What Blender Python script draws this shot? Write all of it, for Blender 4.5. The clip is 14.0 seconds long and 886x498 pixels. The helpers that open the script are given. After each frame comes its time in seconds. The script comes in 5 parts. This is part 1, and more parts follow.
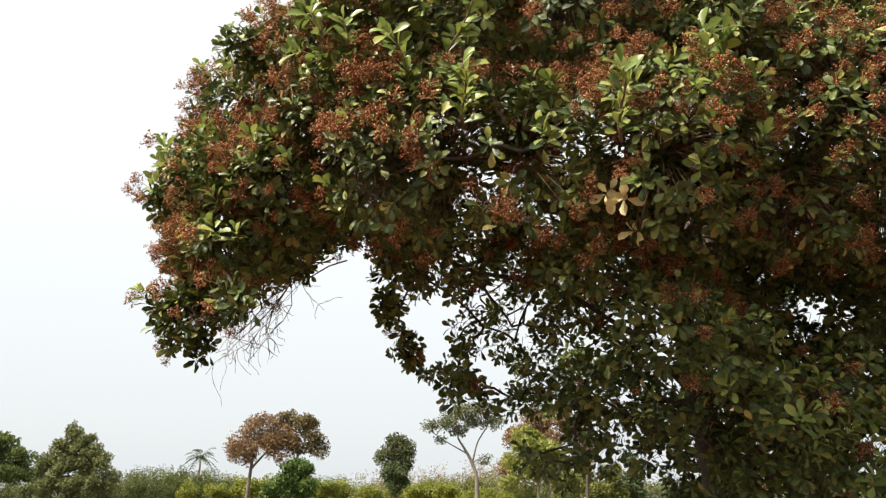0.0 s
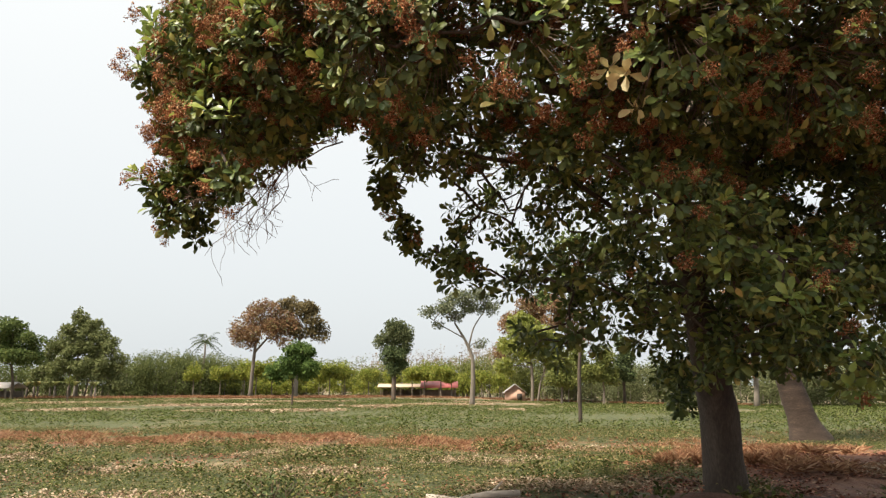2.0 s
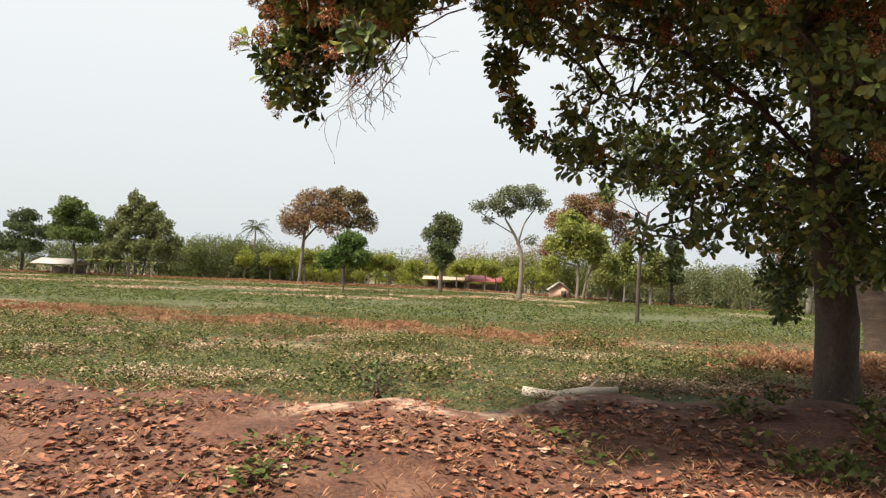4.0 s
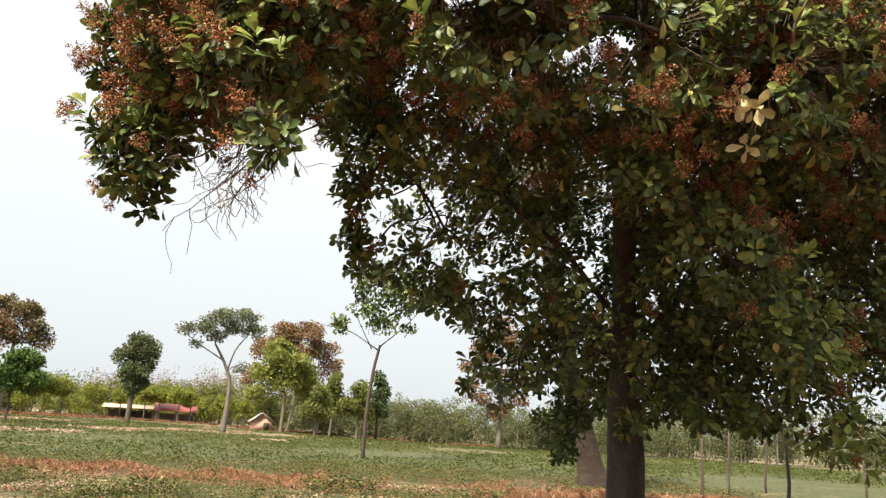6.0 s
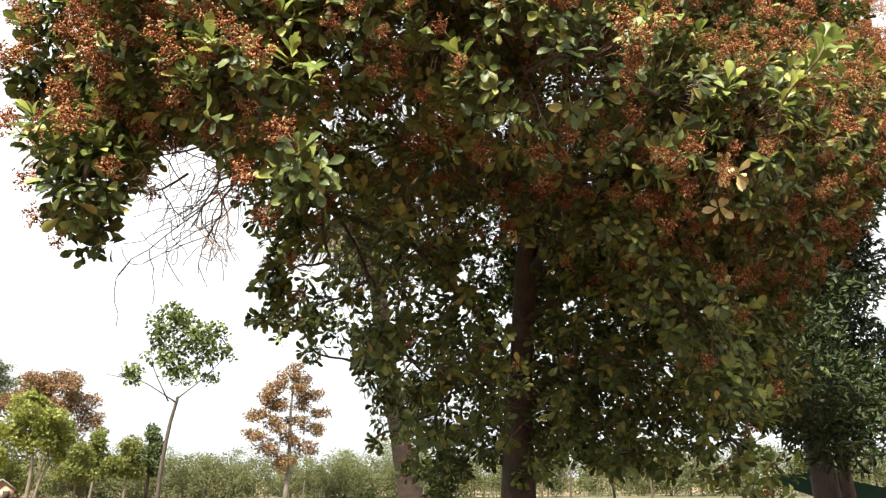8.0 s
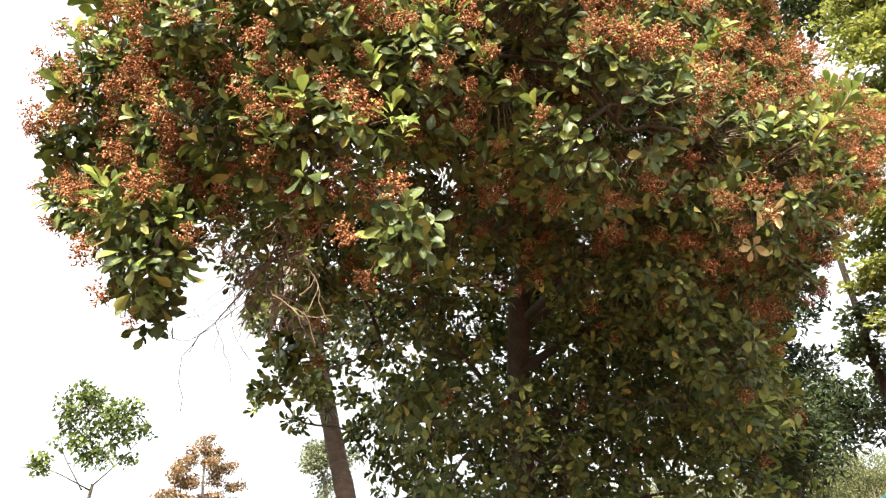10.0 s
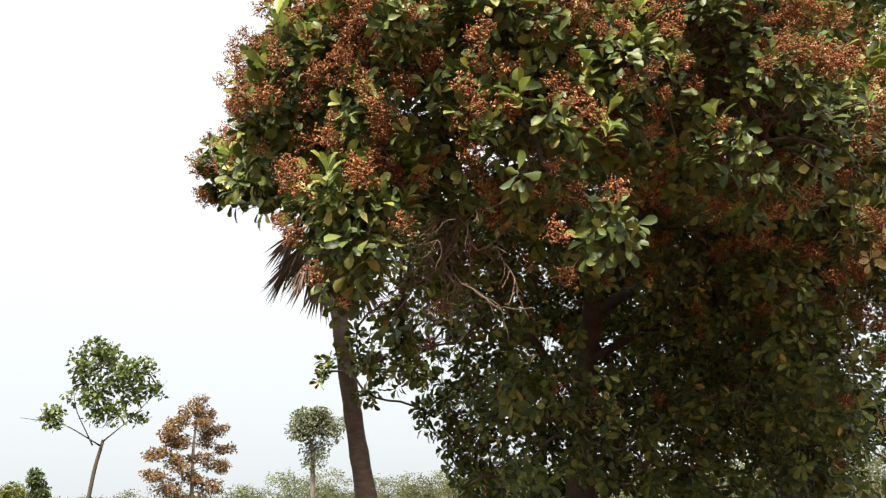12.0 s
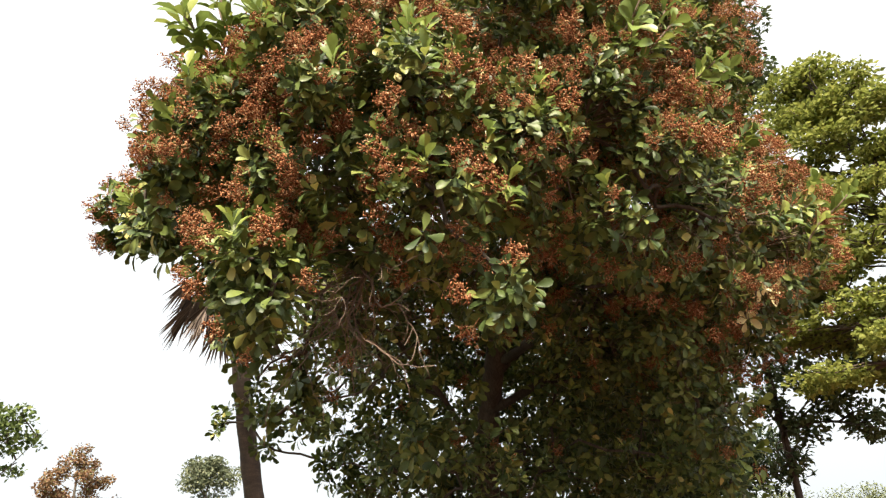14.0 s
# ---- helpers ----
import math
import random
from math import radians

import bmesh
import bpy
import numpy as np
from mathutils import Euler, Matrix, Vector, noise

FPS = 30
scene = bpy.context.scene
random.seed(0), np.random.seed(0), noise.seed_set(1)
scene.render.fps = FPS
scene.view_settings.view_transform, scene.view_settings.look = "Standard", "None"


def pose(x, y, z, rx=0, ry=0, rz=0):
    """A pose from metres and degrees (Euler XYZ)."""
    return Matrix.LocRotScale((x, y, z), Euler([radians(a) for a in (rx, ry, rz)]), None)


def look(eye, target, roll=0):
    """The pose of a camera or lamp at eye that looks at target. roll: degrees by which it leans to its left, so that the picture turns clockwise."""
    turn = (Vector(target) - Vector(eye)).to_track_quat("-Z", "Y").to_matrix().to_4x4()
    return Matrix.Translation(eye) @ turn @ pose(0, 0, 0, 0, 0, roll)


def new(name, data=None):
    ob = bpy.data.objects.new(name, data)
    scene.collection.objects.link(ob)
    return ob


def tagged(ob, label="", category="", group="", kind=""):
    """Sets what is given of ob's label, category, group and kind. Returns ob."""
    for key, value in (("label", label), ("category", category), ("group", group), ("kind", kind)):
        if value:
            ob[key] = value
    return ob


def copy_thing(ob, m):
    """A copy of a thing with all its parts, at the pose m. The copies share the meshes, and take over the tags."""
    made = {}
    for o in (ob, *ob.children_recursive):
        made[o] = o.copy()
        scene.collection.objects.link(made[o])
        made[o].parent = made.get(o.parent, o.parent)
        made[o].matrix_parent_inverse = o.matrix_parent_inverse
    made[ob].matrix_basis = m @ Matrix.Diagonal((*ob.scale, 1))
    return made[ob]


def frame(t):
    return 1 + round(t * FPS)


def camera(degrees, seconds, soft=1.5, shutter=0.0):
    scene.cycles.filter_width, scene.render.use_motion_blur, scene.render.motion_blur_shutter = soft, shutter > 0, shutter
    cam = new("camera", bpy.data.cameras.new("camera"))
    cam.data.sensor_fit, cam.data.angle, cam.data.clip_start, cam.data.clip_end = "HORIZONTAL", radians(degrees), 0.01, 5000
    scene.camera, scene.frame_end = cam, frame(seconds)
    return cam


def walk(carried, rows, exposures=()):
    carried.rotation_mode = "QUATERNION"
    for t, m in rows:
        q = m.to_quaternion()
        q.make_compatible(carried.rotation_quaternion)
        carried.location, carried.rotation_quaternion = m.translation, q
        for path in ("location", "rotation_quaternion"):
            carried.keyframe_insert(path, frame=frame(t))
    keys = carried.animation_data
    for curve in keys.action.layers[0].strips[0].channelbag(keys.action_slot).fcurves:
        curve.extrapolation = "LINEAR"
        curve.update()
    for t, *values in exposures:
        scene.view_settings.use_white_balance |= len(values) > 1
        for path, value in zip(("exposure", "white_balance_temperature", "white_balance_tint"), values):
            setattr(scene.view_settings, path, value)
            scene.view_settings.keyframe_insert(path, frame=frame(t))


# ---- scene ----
cam = camera(63.9, 14.0, 1.3)

PATH = [
    (0, (2.049, 2.526, 1.272), (1.995, 4.408, 1.945), -0.0),
    (0.5, (2.022, 2.532, 1.265), (1.891, 4.415, 1.926), 1.0),
    (1, (2.021, 2.535, 1.254), (1.916, 4.438, 1.860), 0.6),
    (1.5, (2.039, 2.540, 1.242), (1.994, 4.470, 1.764), 0.2),
    (2, (2.050, 2.571, 1.200), (2.001, 4.535, 1.575), -0.0),
    (2.5, (1.976, 2.614, 1.145), (1.848, 4.594, 1.397), 2.0),
    (2.7, (1.905, 2.617, 1.108), (1.700, 4.600, 1.270), 2.3),
    (4.8, (0.682, 3.307, 1.166), (0.647, 5.305, 1.244), 3.1),
    (5, (0.520, 3.349, 1.158), (0.590, 5.342, 1.303), 2.0),
    (5.5, (0.163, 3.517, 1.228), (0.574, 5.449, 1.544), 1.8),
    (6, (-0.107, 3.840, 1.177), (0.522, 5.677, 1.656), 3.5),
    (6.5, (-0.381, 4.270, 1.209), (0.536, 5.895, 1.928), -0.5),
    (7, (-0.703, 4.389, 1.209), (0.214, 6.001, 1.956), -0.0),
    (7.5, (-1.147, 4.510, 1.269), (-0.085, 6.115, 1.815), -1.0),
    (8, (-1.364, 4.812, 1.258), (-0.208, 6.325, 1.871), -0.2),
    (8.5, (-1.540, 5.198, 1.361), (-0.303, 6.613, 2.043), -3.6),
    (8.7, (-1.608, 5.257, 1.390), (-0.431, 6.702, 2.117), -2.1),
    (10.8, (-2.501, 6.060, 1.370), (-1.085, 7.269, 2.099), -8.5),
    (11, (-2.601, 6.185, 1.421), (-1.208, 7.430, 2.137), -9.0),
    (11.5, (-2.920, 6.273, 1.456), (-1.559, 7.557, 2.161), -5.0),
    (12, (-3.077, 6.307, 1.509), (-1.699, 7.590, 2.181), -3.2),
    (12.5, (-3.122, 6.274, 1.588), (-1.665, 7.370, 2.409), -3.9),
    (13, (-3.146, 6.260, 1.596), (-1.681, 7.291, 2.484), -4.4),
    (13.5, (-3.161, 6.238, 1.565), (-1.691, 7.237, 2.482), -5.0),
    (14, (-3.145, 6.216, 1.550), (-1.630, 7.269, 2.322), -4.7),
]
EXPOSURE = [(0.0, 0.9, 7000, 10), (2.5, 0.78, 7000, 10), (5.0, 0.76, 7000, 10), (5.7, 0.76, 7000, 10), (6.3, 1.28, 7000, 10), (7.0, 1.7, 7000, 10), (7.5, 1.41, 7000, 10), (8.0, 1.38, 7000, 10), (8.5, 1.9, 7000, 10), (8.7, 1.94, 7000, 10), (11.0, 1.6, 7000, 10), (11.8, 0.94, 7000, 10), (12.5, 1.14, 7000, 10), (13.5, 1.24, 7000, 10), (14.0, 1.18, 7000, 10)]
walk(cam, [(t, look(e, g, r)) for t, e, g, r in PATH], EXPOSURE)

# ---- sky, sun ----
world = bpy.data.worlds.new("hazy_sky")
scene.world = world
world.use_nodes = True
wn, wl = world.node_tree.nodes, world.node_tree.links
sky = wn.new("ShaderNodeTexSky")
sky.sky_type = 'NISHITA'
sky.sun_disc = False
sky.sun_elevation, sky.sun_rotation = radians(52), radians(-125)
sky.dust_density, sky.ozone_density = 6.0, 0.6
gain = wn.new("ShaderNodeVectorMath")
gain.operation = 'SCALE'
gain.inputs[3].default_value = 0.10
wl.new(sky.outputs[0], gain.inputs[0])
coord = wn.new("ShaderNodeTexCoord")
split = wn.new("ShaderNodeSeparateXYZ")
wl.new(coord.outputs["Generated"], split.inputs[0])
haze = wn.new("ShaderNodeValToRGB")
haze.color_ramp.elements[0].position, haze.color_ramp.elements[0].color = 0.0, (0.68, 0.755, 0.83, 1)
haze.color_ramp.elements[1].position, haze.color_ramp.elements[1].color = 0.5, (0.91, 0.965, 1.01, 1)
wl.new(split.outputs[2], haze.inputs[0])
blend = wn.new("ShaderNodeMix")
blend.data_type = 'RGBA'
blend.inputs[0].default_value = 0.8
wl.new(gain.outputs[0], blend.inputs[6])
wl.new(haze.outputs[0], blend.inputs[7])
wl.new(blend.outputs[2], wn["Background"].inputs[0])
wn["Background"].inputs[1].default_value = 0.72

sun_data = bpy.data.lights.new("sun", 'SUN')
sun_data.energy, sun_data.angle, sun_data.color = 5.7, radians(7), (1.0, 0.93, 0.82)
sun = new("sun", sun_data)
sun.matrix_world = look((-40, -25, 60), (0, 0, 0))

# ---- helpers of this scene ----
rng = np.random.default_rng(7)


def make_mesh(name, verts, faces, mat, smooth=False):
    """A mesh from arrays; all faces have the same number of corners."""
    me = bpy.data.meshes.new(name)
    verts, faces = np.asarray(verts, np.float32), np.asarray(faces, np.int32)
    m, k = faces.shape
    me.vertices.add(len(verts))
    me.vertices.foreach_set("co", verts.ravel())
    me.loops.add(m * k)
    me.loops.foreach_set("vertex_index", faces.ravel())
    me.polygons.add(m)
    me.polygons.foreach_set("loop_start", np.arange(0, m * k, k, dtype=np.int32))
    if smooth:
        me.polygons.foreach_set("use_smooth", np.ones(m, bool))
    me.update(calc_edges=True)
    me.materials.append(mat)
    return me


def part(name, verts, faces, mat, parent, label="", smooth=False):
    """One mesh under a thing; verts are in world metres."""
    ob = new(name, make_mesh(name, np.asarray(verts) - np.array(parent.location), faces, mat, smooth))
    ob.parent = parent
    return tagged(ob, label)


def thing(name, base, label, category, group=""):
    ob = new(name)
    ob.location = base
    return tagged(ob, label, category, group)


def tube(points, radii, sides=8, cap=True):
    """A tapered tube along points: vertices and triangles."""
    P = np.asarray(points, float)
    R = np.asarray(radii, float)
    T = np.gradient(P, axis=0)
    T /= np.linalg.norm(T, axis=1, keepdims=True) + 1e-9
    u = np.array([0.31, 0.92, 0.22]) if abs(T[0, 2]) > 0.5 else np.array([0.1, 0.2, 1.0])
    rings = []
    for p, t, r in zip(P, T, R):
        u = u - t * np.dot(u, t)
        u /= np.linalg.norm(u) + 1e-9
        w = np.cross(t, u)
        a = np.linspace(0, 2 * np.pi, sides, endpoint=False)[:, None]
        rings.append(p + r * (np.cos(a) * u + np.sin(a) * w))
    V = np.concatenate(rings)
    F = []
    for i in range(len(P) - 1):
        for j in range(sides):
            a, b = i * sides + j, i * sides + (j + 1) % sides
            F += [(a, b, b + sides), (a, b + sides, a + sides)]
    if cap:
        c = len(V)
        V = np.concatenate([V, P[-1:], P[:1]])
        e = (len(P) - 1) * sides
        F += [(e + j, e + (j + 1) % sides, c) for j in range(sides)]
        F += [((j + 1) % sides, j, c + 1) for j in range(sides)]
    return V, np.array(F)


def join(pieces):
    """Several (verts, faces) as one."""
    V, F, n = [], [], 0
    for v, f in pieces:
        V.append(v)
        F.append(np.asarray(f) + n)
        n += len(v)
    return np.concatenate(V), np.concatenate(F)


def curve(a, b, sag=0.0, wob=0.0, n=7, seed=0):
    """A bent line from a to b."""
    g = np.random.default_rng(seed)
    a, b = np.asarray(a, float), np.asarray(b, float)
    t = np.linspace(0, 1, n)[:, None]
    P = a + (b - a) * t
    P[:, 2] += sag * np.sin(np.pi * t[:, 0])
    bend = g.normal(size=(2, 3)) * wob
    return P + bend[0] * np.sin(np.pi * t) + bend[1] * np.sin(2 * np.pi * t) * 0.5


# leaf blade, obovate, 1 long along x, folded along its midrib
LEAF_V = np.array([(0, 0, 0), (.3, .12, .05), (.3, 0, .0), (.3, -.12, .05), (.62, .25, .07), (.62, 0, -.015), (.62, -.25, .07),
                   (.89, .19, .0), (.89, 0, -.075), (.89, -.19, .0), (1, 0, -.13)])
LEAF_F = np.array([(0, 2, 1), (0, 3, 2), (1, 2, 5), (1, 5, 4), (2, 3, 6), (2, 6, 5), (4, 5, 8), (4, 8, 7), (5, 6, 9), (5, 9, 8), (7, 8, 10), (8, 9, 10)])
# a small spray of leaves for trees far off
SPRAY_V = np.array([(0, 0, 0), (.5, .36, .1), (1, 0, -.1), (.5, -.3, .05)])
SPRAY_F = np.array([(0, 1, 2), (0, 2, 3)])
# a narrow blade of grass
BLADE_V = np.array([(0, .012, 0), (0, -.012, 0), (.6, .01, .0), (1, 0, -.2)])
BLADE_F = np.array([(0, 1, 2), (1, 3, 2)])


def unit(a):
    return a / (np.linalg.norm(a, axis=-1, keepdims=True) + 1e-9)


def scatter(V0, F0, P, D, N, L):
    """Copies of a small shape at P, its x along D, its z near N, of length L, in one array."""
    D = unit(D)
    S = unit(np.cross(N, D))
    N = np.cross(D, S)
    V = P[:, None] + L[:, None, None] * (V0[None, :, :1] * D[:, None] + V0[None, :, 1:2] * S[:, None] + V0[None, :, 2:] * N[:, None])
    F = F0[None] + (np.arange(len(P)) * len(V0))[:, None, None]
    return V.reshape(-1, 3), F.reshape(-1, F0.shape[1])


def basis(p, d, n, l):
    """The pose of one such copy as a matrix."""
    d = Vector(d).normalized()
    s = Vector(n).cross(d).normalized()
    n = d.cross(s)
    return Matrix(((d.x * l, s.x * l, n.x * l, p[0]), (d.y * l, s.y * l, n.y * l, p[1]), (d.z * l, s.z * l, n.z * l, p[2]), (0, 0, 0, 1)))


# ---- materials ----
def foliage(name, stops, glow=0.25, rough=0.5, gloss=0.5):
    """Leaves: each one takes its own colour; light shines partly through."""
    m = bpy.data.materials.new(name)
    m.use_nodes = True
    n, l = m.node_tree.nodes, m.node_tree.links
    geo, info = n.new("ShaderNodeNewGeometry"), n.new("ShaderNodeObjectInfo")
    add = n.new("ShaderNodeMath")
    l.new(geo.outputs["Random Per Island"], add.inputs[0])
    l.new(info.outputs["Random"], add.inputs[1])
    fr = n.new("ShaderNodeMath")
    fr.operation = 'FRACT'
    l.new(add.outputs[0], fr.inputs[0])
    ramp = n.new("ShaderNodeValToRGB")
    while len(ramp.color_ramp.elements) < len(stops):
        ramp.color_ramp.elements.new(0.5)
    for e, (p, c) in zip(ramp.color_ramp.elements, stops):
        e.position, e.color = p, (*c, 1)
    l.new(fr.outputs[0], ramp.inputs[0])
    tex = n.new("ShaderNodeTexNoise")
    tex.inputs["Scale"].default_value = 18
    co = n.new("ShaderNodeTexCoord")
    l.new(co.outputs["Object"], tex.inputs["Vector"])
    val = n.new("ShaderNodeHueSaturation")
    mr = n.new("ShaderNodeMapRange")
    mr.inputs[3].default_value, mr.inputs[4].default_value = 0.7, 1.3
    l.new(tex.outputs["Fac"], mr.inputs[0])
    l.new(mr.outputs[0], val.inputs["Value"])
    l.new(ramp.outputs[0], val.inputs["Color"])
    b = n["Principled BSDF"]
    b.inputs["Roughness"].default_value = rough
    b.inputs["Specular IOR Level"].default_value = gloss
    l.new(val.outputs[0], b.inputs["Base Color"])
    tr = n.new("ShaderNodeBsdfTranslucent")
    l.new(val.outputs[0], tr.inputs["Color"])
    mix = n.new("ShaderNodeMixShader")
    mix.inputs[0].default_value = glow
    l.new(b.outputs[0], mix.inputs[1])
    l.new(tr.outputs[0], mix.inputs[2])
    l.new(mix.outputs[0], n["Material Output"].inputs[0])
    return m


def surface(name, stops, scale=6.0, fine=40.0, rough=0.85, bump=0.4, stretch=(1, 1, 1), vary=0.25):
    """Bark, soil, wood, sheet: colour at two scales, relief, and a shade of its own for each piece."""
    m = bpy.data.materials.new(name)
    m.use_nodes = True
    n, l = m.node_tree.nodes, m.node_tree.links
    co, mp = n.new("ShaderNodeTexCoord"), n.new("ShaderNodeMapping")
    mp.inputs["Scale"].default_value = stretch
    l.new(co.outputs["Object"], mp.inputs[0])
    big, small = n.new("ShaderNodeTexNoise"), n.new("ShaderNodeTexNoise")
    big.inputs["Scale"].default_value, small.inputs["Scale"].default_value = scale, fine
    big.inputs["Detail"].default_value = small.inputs["Detail"].default_value = 6
    for t in (big, small):
        l.new(mp.outputs[0], t.inputs["Vector"])
    mix = n.new("ShaderNodeMath")
    mix.operation = 'MULTIPLY_ADD'
    mix.inputs[1].default_value = 0.45
    l.new(small.outputs["Fac"], mix.inputs[0])
    half = n.new("ShaderNodeMath")
    half.operation = 'MULTIPLY'
    half.inputs[1].default_value = 0.55
    l.new(big.outputs["Fac"], half.inputs[0])
    l.new(half.outputs[0], mix.inputs[2])
    ramp = n.new("ShaderNodeValToRGB")
    while len(ramp.color_ramp.elements) < len(stops):
        ramp.color_ramp.elements.new(0.5)
    for e, (p, c) in zip(ramp.color_ramp.elements, stops):
        e.position, e.color = p, (*c, 1)
    l.new(mix.outputs[0], ramp.inputs[0])
    info = n.new("ShaderNodeObjectInfo")
    mr = n.new("ShaderNodeMapRange")
    mr.inputs[3].default_value, mr.inputs[4].default_value = 1 - vary, 1 + vary
    l.new(info.outputs["Random"], mr.inputs[0])
    val = n.new("ShaderNodeHueSaturation")
    l.new(mr.outputs[0], val.inputs["Value"])
    l.new(ramp.outputs[0], val.inputs["Color"])
    b = n["Principled BSDF"]
    b.inputs["Roughness"].default_value = rough
    l.new(val.outputs[0], b.inputs["Base Color"])
    if bump:
        bp = n.new("ShaderNodeBump")
        bp.inputs["Strength"].default_value = bump
        bp.inputs["Distance"].default_value = 0.03
        l.new(mix.outputs[0], bp.inputs["Height"])
        l.new(bp.outputs[0], b.inputs["Normal"])
    return m


leaf_mat = foliage("cashew_leaf", [(0, (.034, .056, .018)), (.4, (.075, .108, .028)), (.75, (.135, .17, .042)), (.95, (.215, .235, .06)), (.99, (.35, .31, .092)), (1, (.52, .44, .17))], 0.12, 0.48, 0.32)
pale_leaf_mat = foliage("pale_leaf", [(0, (.5, .45, .2)), (1, (.75, .66, .36))], 0.3, 0.5)
shoot_leaf_mat = foliage("young_leaf", [(0, (.10, .15, .035)), (.6, (.19, .25, .06)), (1, (.30, .33, .08))], 0.3, 0.38, 0.35)
flower_mat = foliage("dry_panicle", [(0, (.165, .06, .028)), (.5, (.31, .118, .055)), (.85, (.45, .22, .108)), (1, (.58, .41, .24))], 0.2, 0.9, 0.1)
bark_mat = surface("cashew_bark", [(.3, (.03, .022, .016)), (.5, (.064, .047, .035)), (.7, (.125, .1, .078))], 5, 45, .9, .7, (1, 1, .35))
twig_mat = surface("twig_bark", [(.3, (.09, .06, .045)), (.7, (.2, .14, .1))], 8, 60, .9, .3)
grey_bark = surface("grey_bark", [(.3, (.075, .062, .05)), (.7, (.185, .16, .13))], 4, 30, .9, .5, (1, 1, .4))
palm_bark = surface("palm_bark", [(.3, (.02, .0135, .01)), (.55, (.062, .041, .031)), (.75, (.135, .09, .068))], 3, 24, .95, .8, (1, 1, 3))


# ---- ground ----
def smooth(a, b, v):
    t = np.clip((v - a) / (b - a), 0, 1)
    return t * t * (3 - 2 * t)


def crest_y(x):
    """The line of the low bank in front of the field."""
    return 10.35 + 1.45 * smooth(0.7, 2.9, x) + 0.18 * np.sin(x * 3.0 + 0.9)


def ground_z(x, y):
    """Height of the ground: a low bank, the field behind it, a gentle rise far off."""
    x, y = np.asarray(x, float), np.asarray(y, float)
    c = crest_y(x)
    z = -0.46 + 0.26 * smooth(c - 2.8, c - 0.1, y)
    z = z - 0.1 * smooth(c + 0.05, c + 0.7, y)
    z = z + 0.035 * np.sin(x * 2.3 + y) * np.sin(y * 1.7 - x * 0.6) + 0.02 * np.sin(x * 5.1) * np.sin(y * 4.3)
    z = z + 0.06 * np.exp(-((x - 5.46) ** 2 + (y - 12.2) ** 2) / 1.3)
    z = z + 0.2 * np.exp(-((x - 9.6) / 2.6) ** 2 - ((y - 16.4) / 1.8) ** 2) - 0.15 * np.exp(-((x - 12.0) ** 2 + (y - 23.4) ** 2) / 12.0)
    return z + smooth(20, 95, y) * (0.0 - 0.6 * smooth(-10, 25, x))


def steps(*runs):
    """Coordinates with a step of their own for each stretch."""
    out = []
    for a, b, s in runs:
        out += list(np.arange(a, b - 1e-6, s))
    return np.array(out + [runs[-1][1]])


gx = steps((-1500, -300, 200), (-300, -60, 30), (-60, -14, 2), (-14, -7, .5), (-7, 10, .12), (10, 20, .5), (20, 60, 2), (60, 300, 30), (300, 1500, 200))
gy = steps((-1500, -300, 200), (-300, -40, 20), (-40, 0, 4), (0, 6, .5), (6, 13, .12), (13, 24, .3), (24, 50, 1), (50, 110, 2.5), (110, 300, 30), (300, 1500, 200))
GX, GY = np.meshgrid(gx, gy, indexing='ij')
GV = np.stack([GX, GY, ground_z(GX, GY)], -1).reshape(-1, 3)
ii, jj = np.meshgrid(np.arange(len(gx) - 1), np.arange(len(gy) - 1), indexing='ij')
q = (ii * len(gy) + jj).ravel()
GF = np.stack([q, q + len(gy), q + len(gy) + 1, q + 1], 1)

soil = bpy.data.materials.new("field_soil")
soil.use_nodes = True
sn, sl = soil.node_tree.nodes, soil.node_tree.links


def node_noise(scale, detail=5, stretch=(1, 1, 1)):
    mp = sn.new("ShaderNodeMapping")
    mp.inputs["Scale"].default_value = stretch
    sl.new(sco.outputs["Object"], mp.inputs[0])
    t = sn.new("ShaderNodeTexNoise")
    t.inputs["Scale"].default_value, t.inputs["Detail"].default_value = scale, detail
    sl.new(mp.outputs[0], t.inputs["Vector"])
    return t.outputs["Fac"]


def node_ramp(src, stops):
    r = sn.new("ShaderNodeValToRGB")
    while len(r.color_ramp.elements) < len(stops):
        r.color_ramp.elements.new(0.5)
    for e, (p, c) in zip(r.color_ramp.elements, stops):
        e.position, e.color = p, (*c, 1)
    sl.new(src, r.inputs[0])
    return r.outputs[0]


def node_math(op, a, b):
    m = sn.new("ShaderNodeMath")
    m.operation = op
    if op == 'MULTIPLY_ADD':
        m.inputs[2].default_value = 0.9
    for s, v in zip(m.inputs, (a, b)):
        if isinstance(v, (int, float)):
            s.default_value = v
        else:
            sl.new(v, s)
    return m.outputs[0]


def node_mix(fac, a, b):
    m = sn.new("ShaderNodeMix")
    m.data_type = 'RGBA'
    sl.new(fac, m.inputs[0])
    sl.new(a, m.inputs[6])
    sl.new(b, m.inputs[7])
    return m.outputs[2]


def node_range(src, a, b):
    m = sn.new("ShaderNodeMapRange")
    m.interpolation_type = 'SMOOTHSTEP'
    m.inputs[1].default_value, m.inputs[2].default_value = a, b
    sl.new(src, m.inputs[0])
    return m.outputs[0]


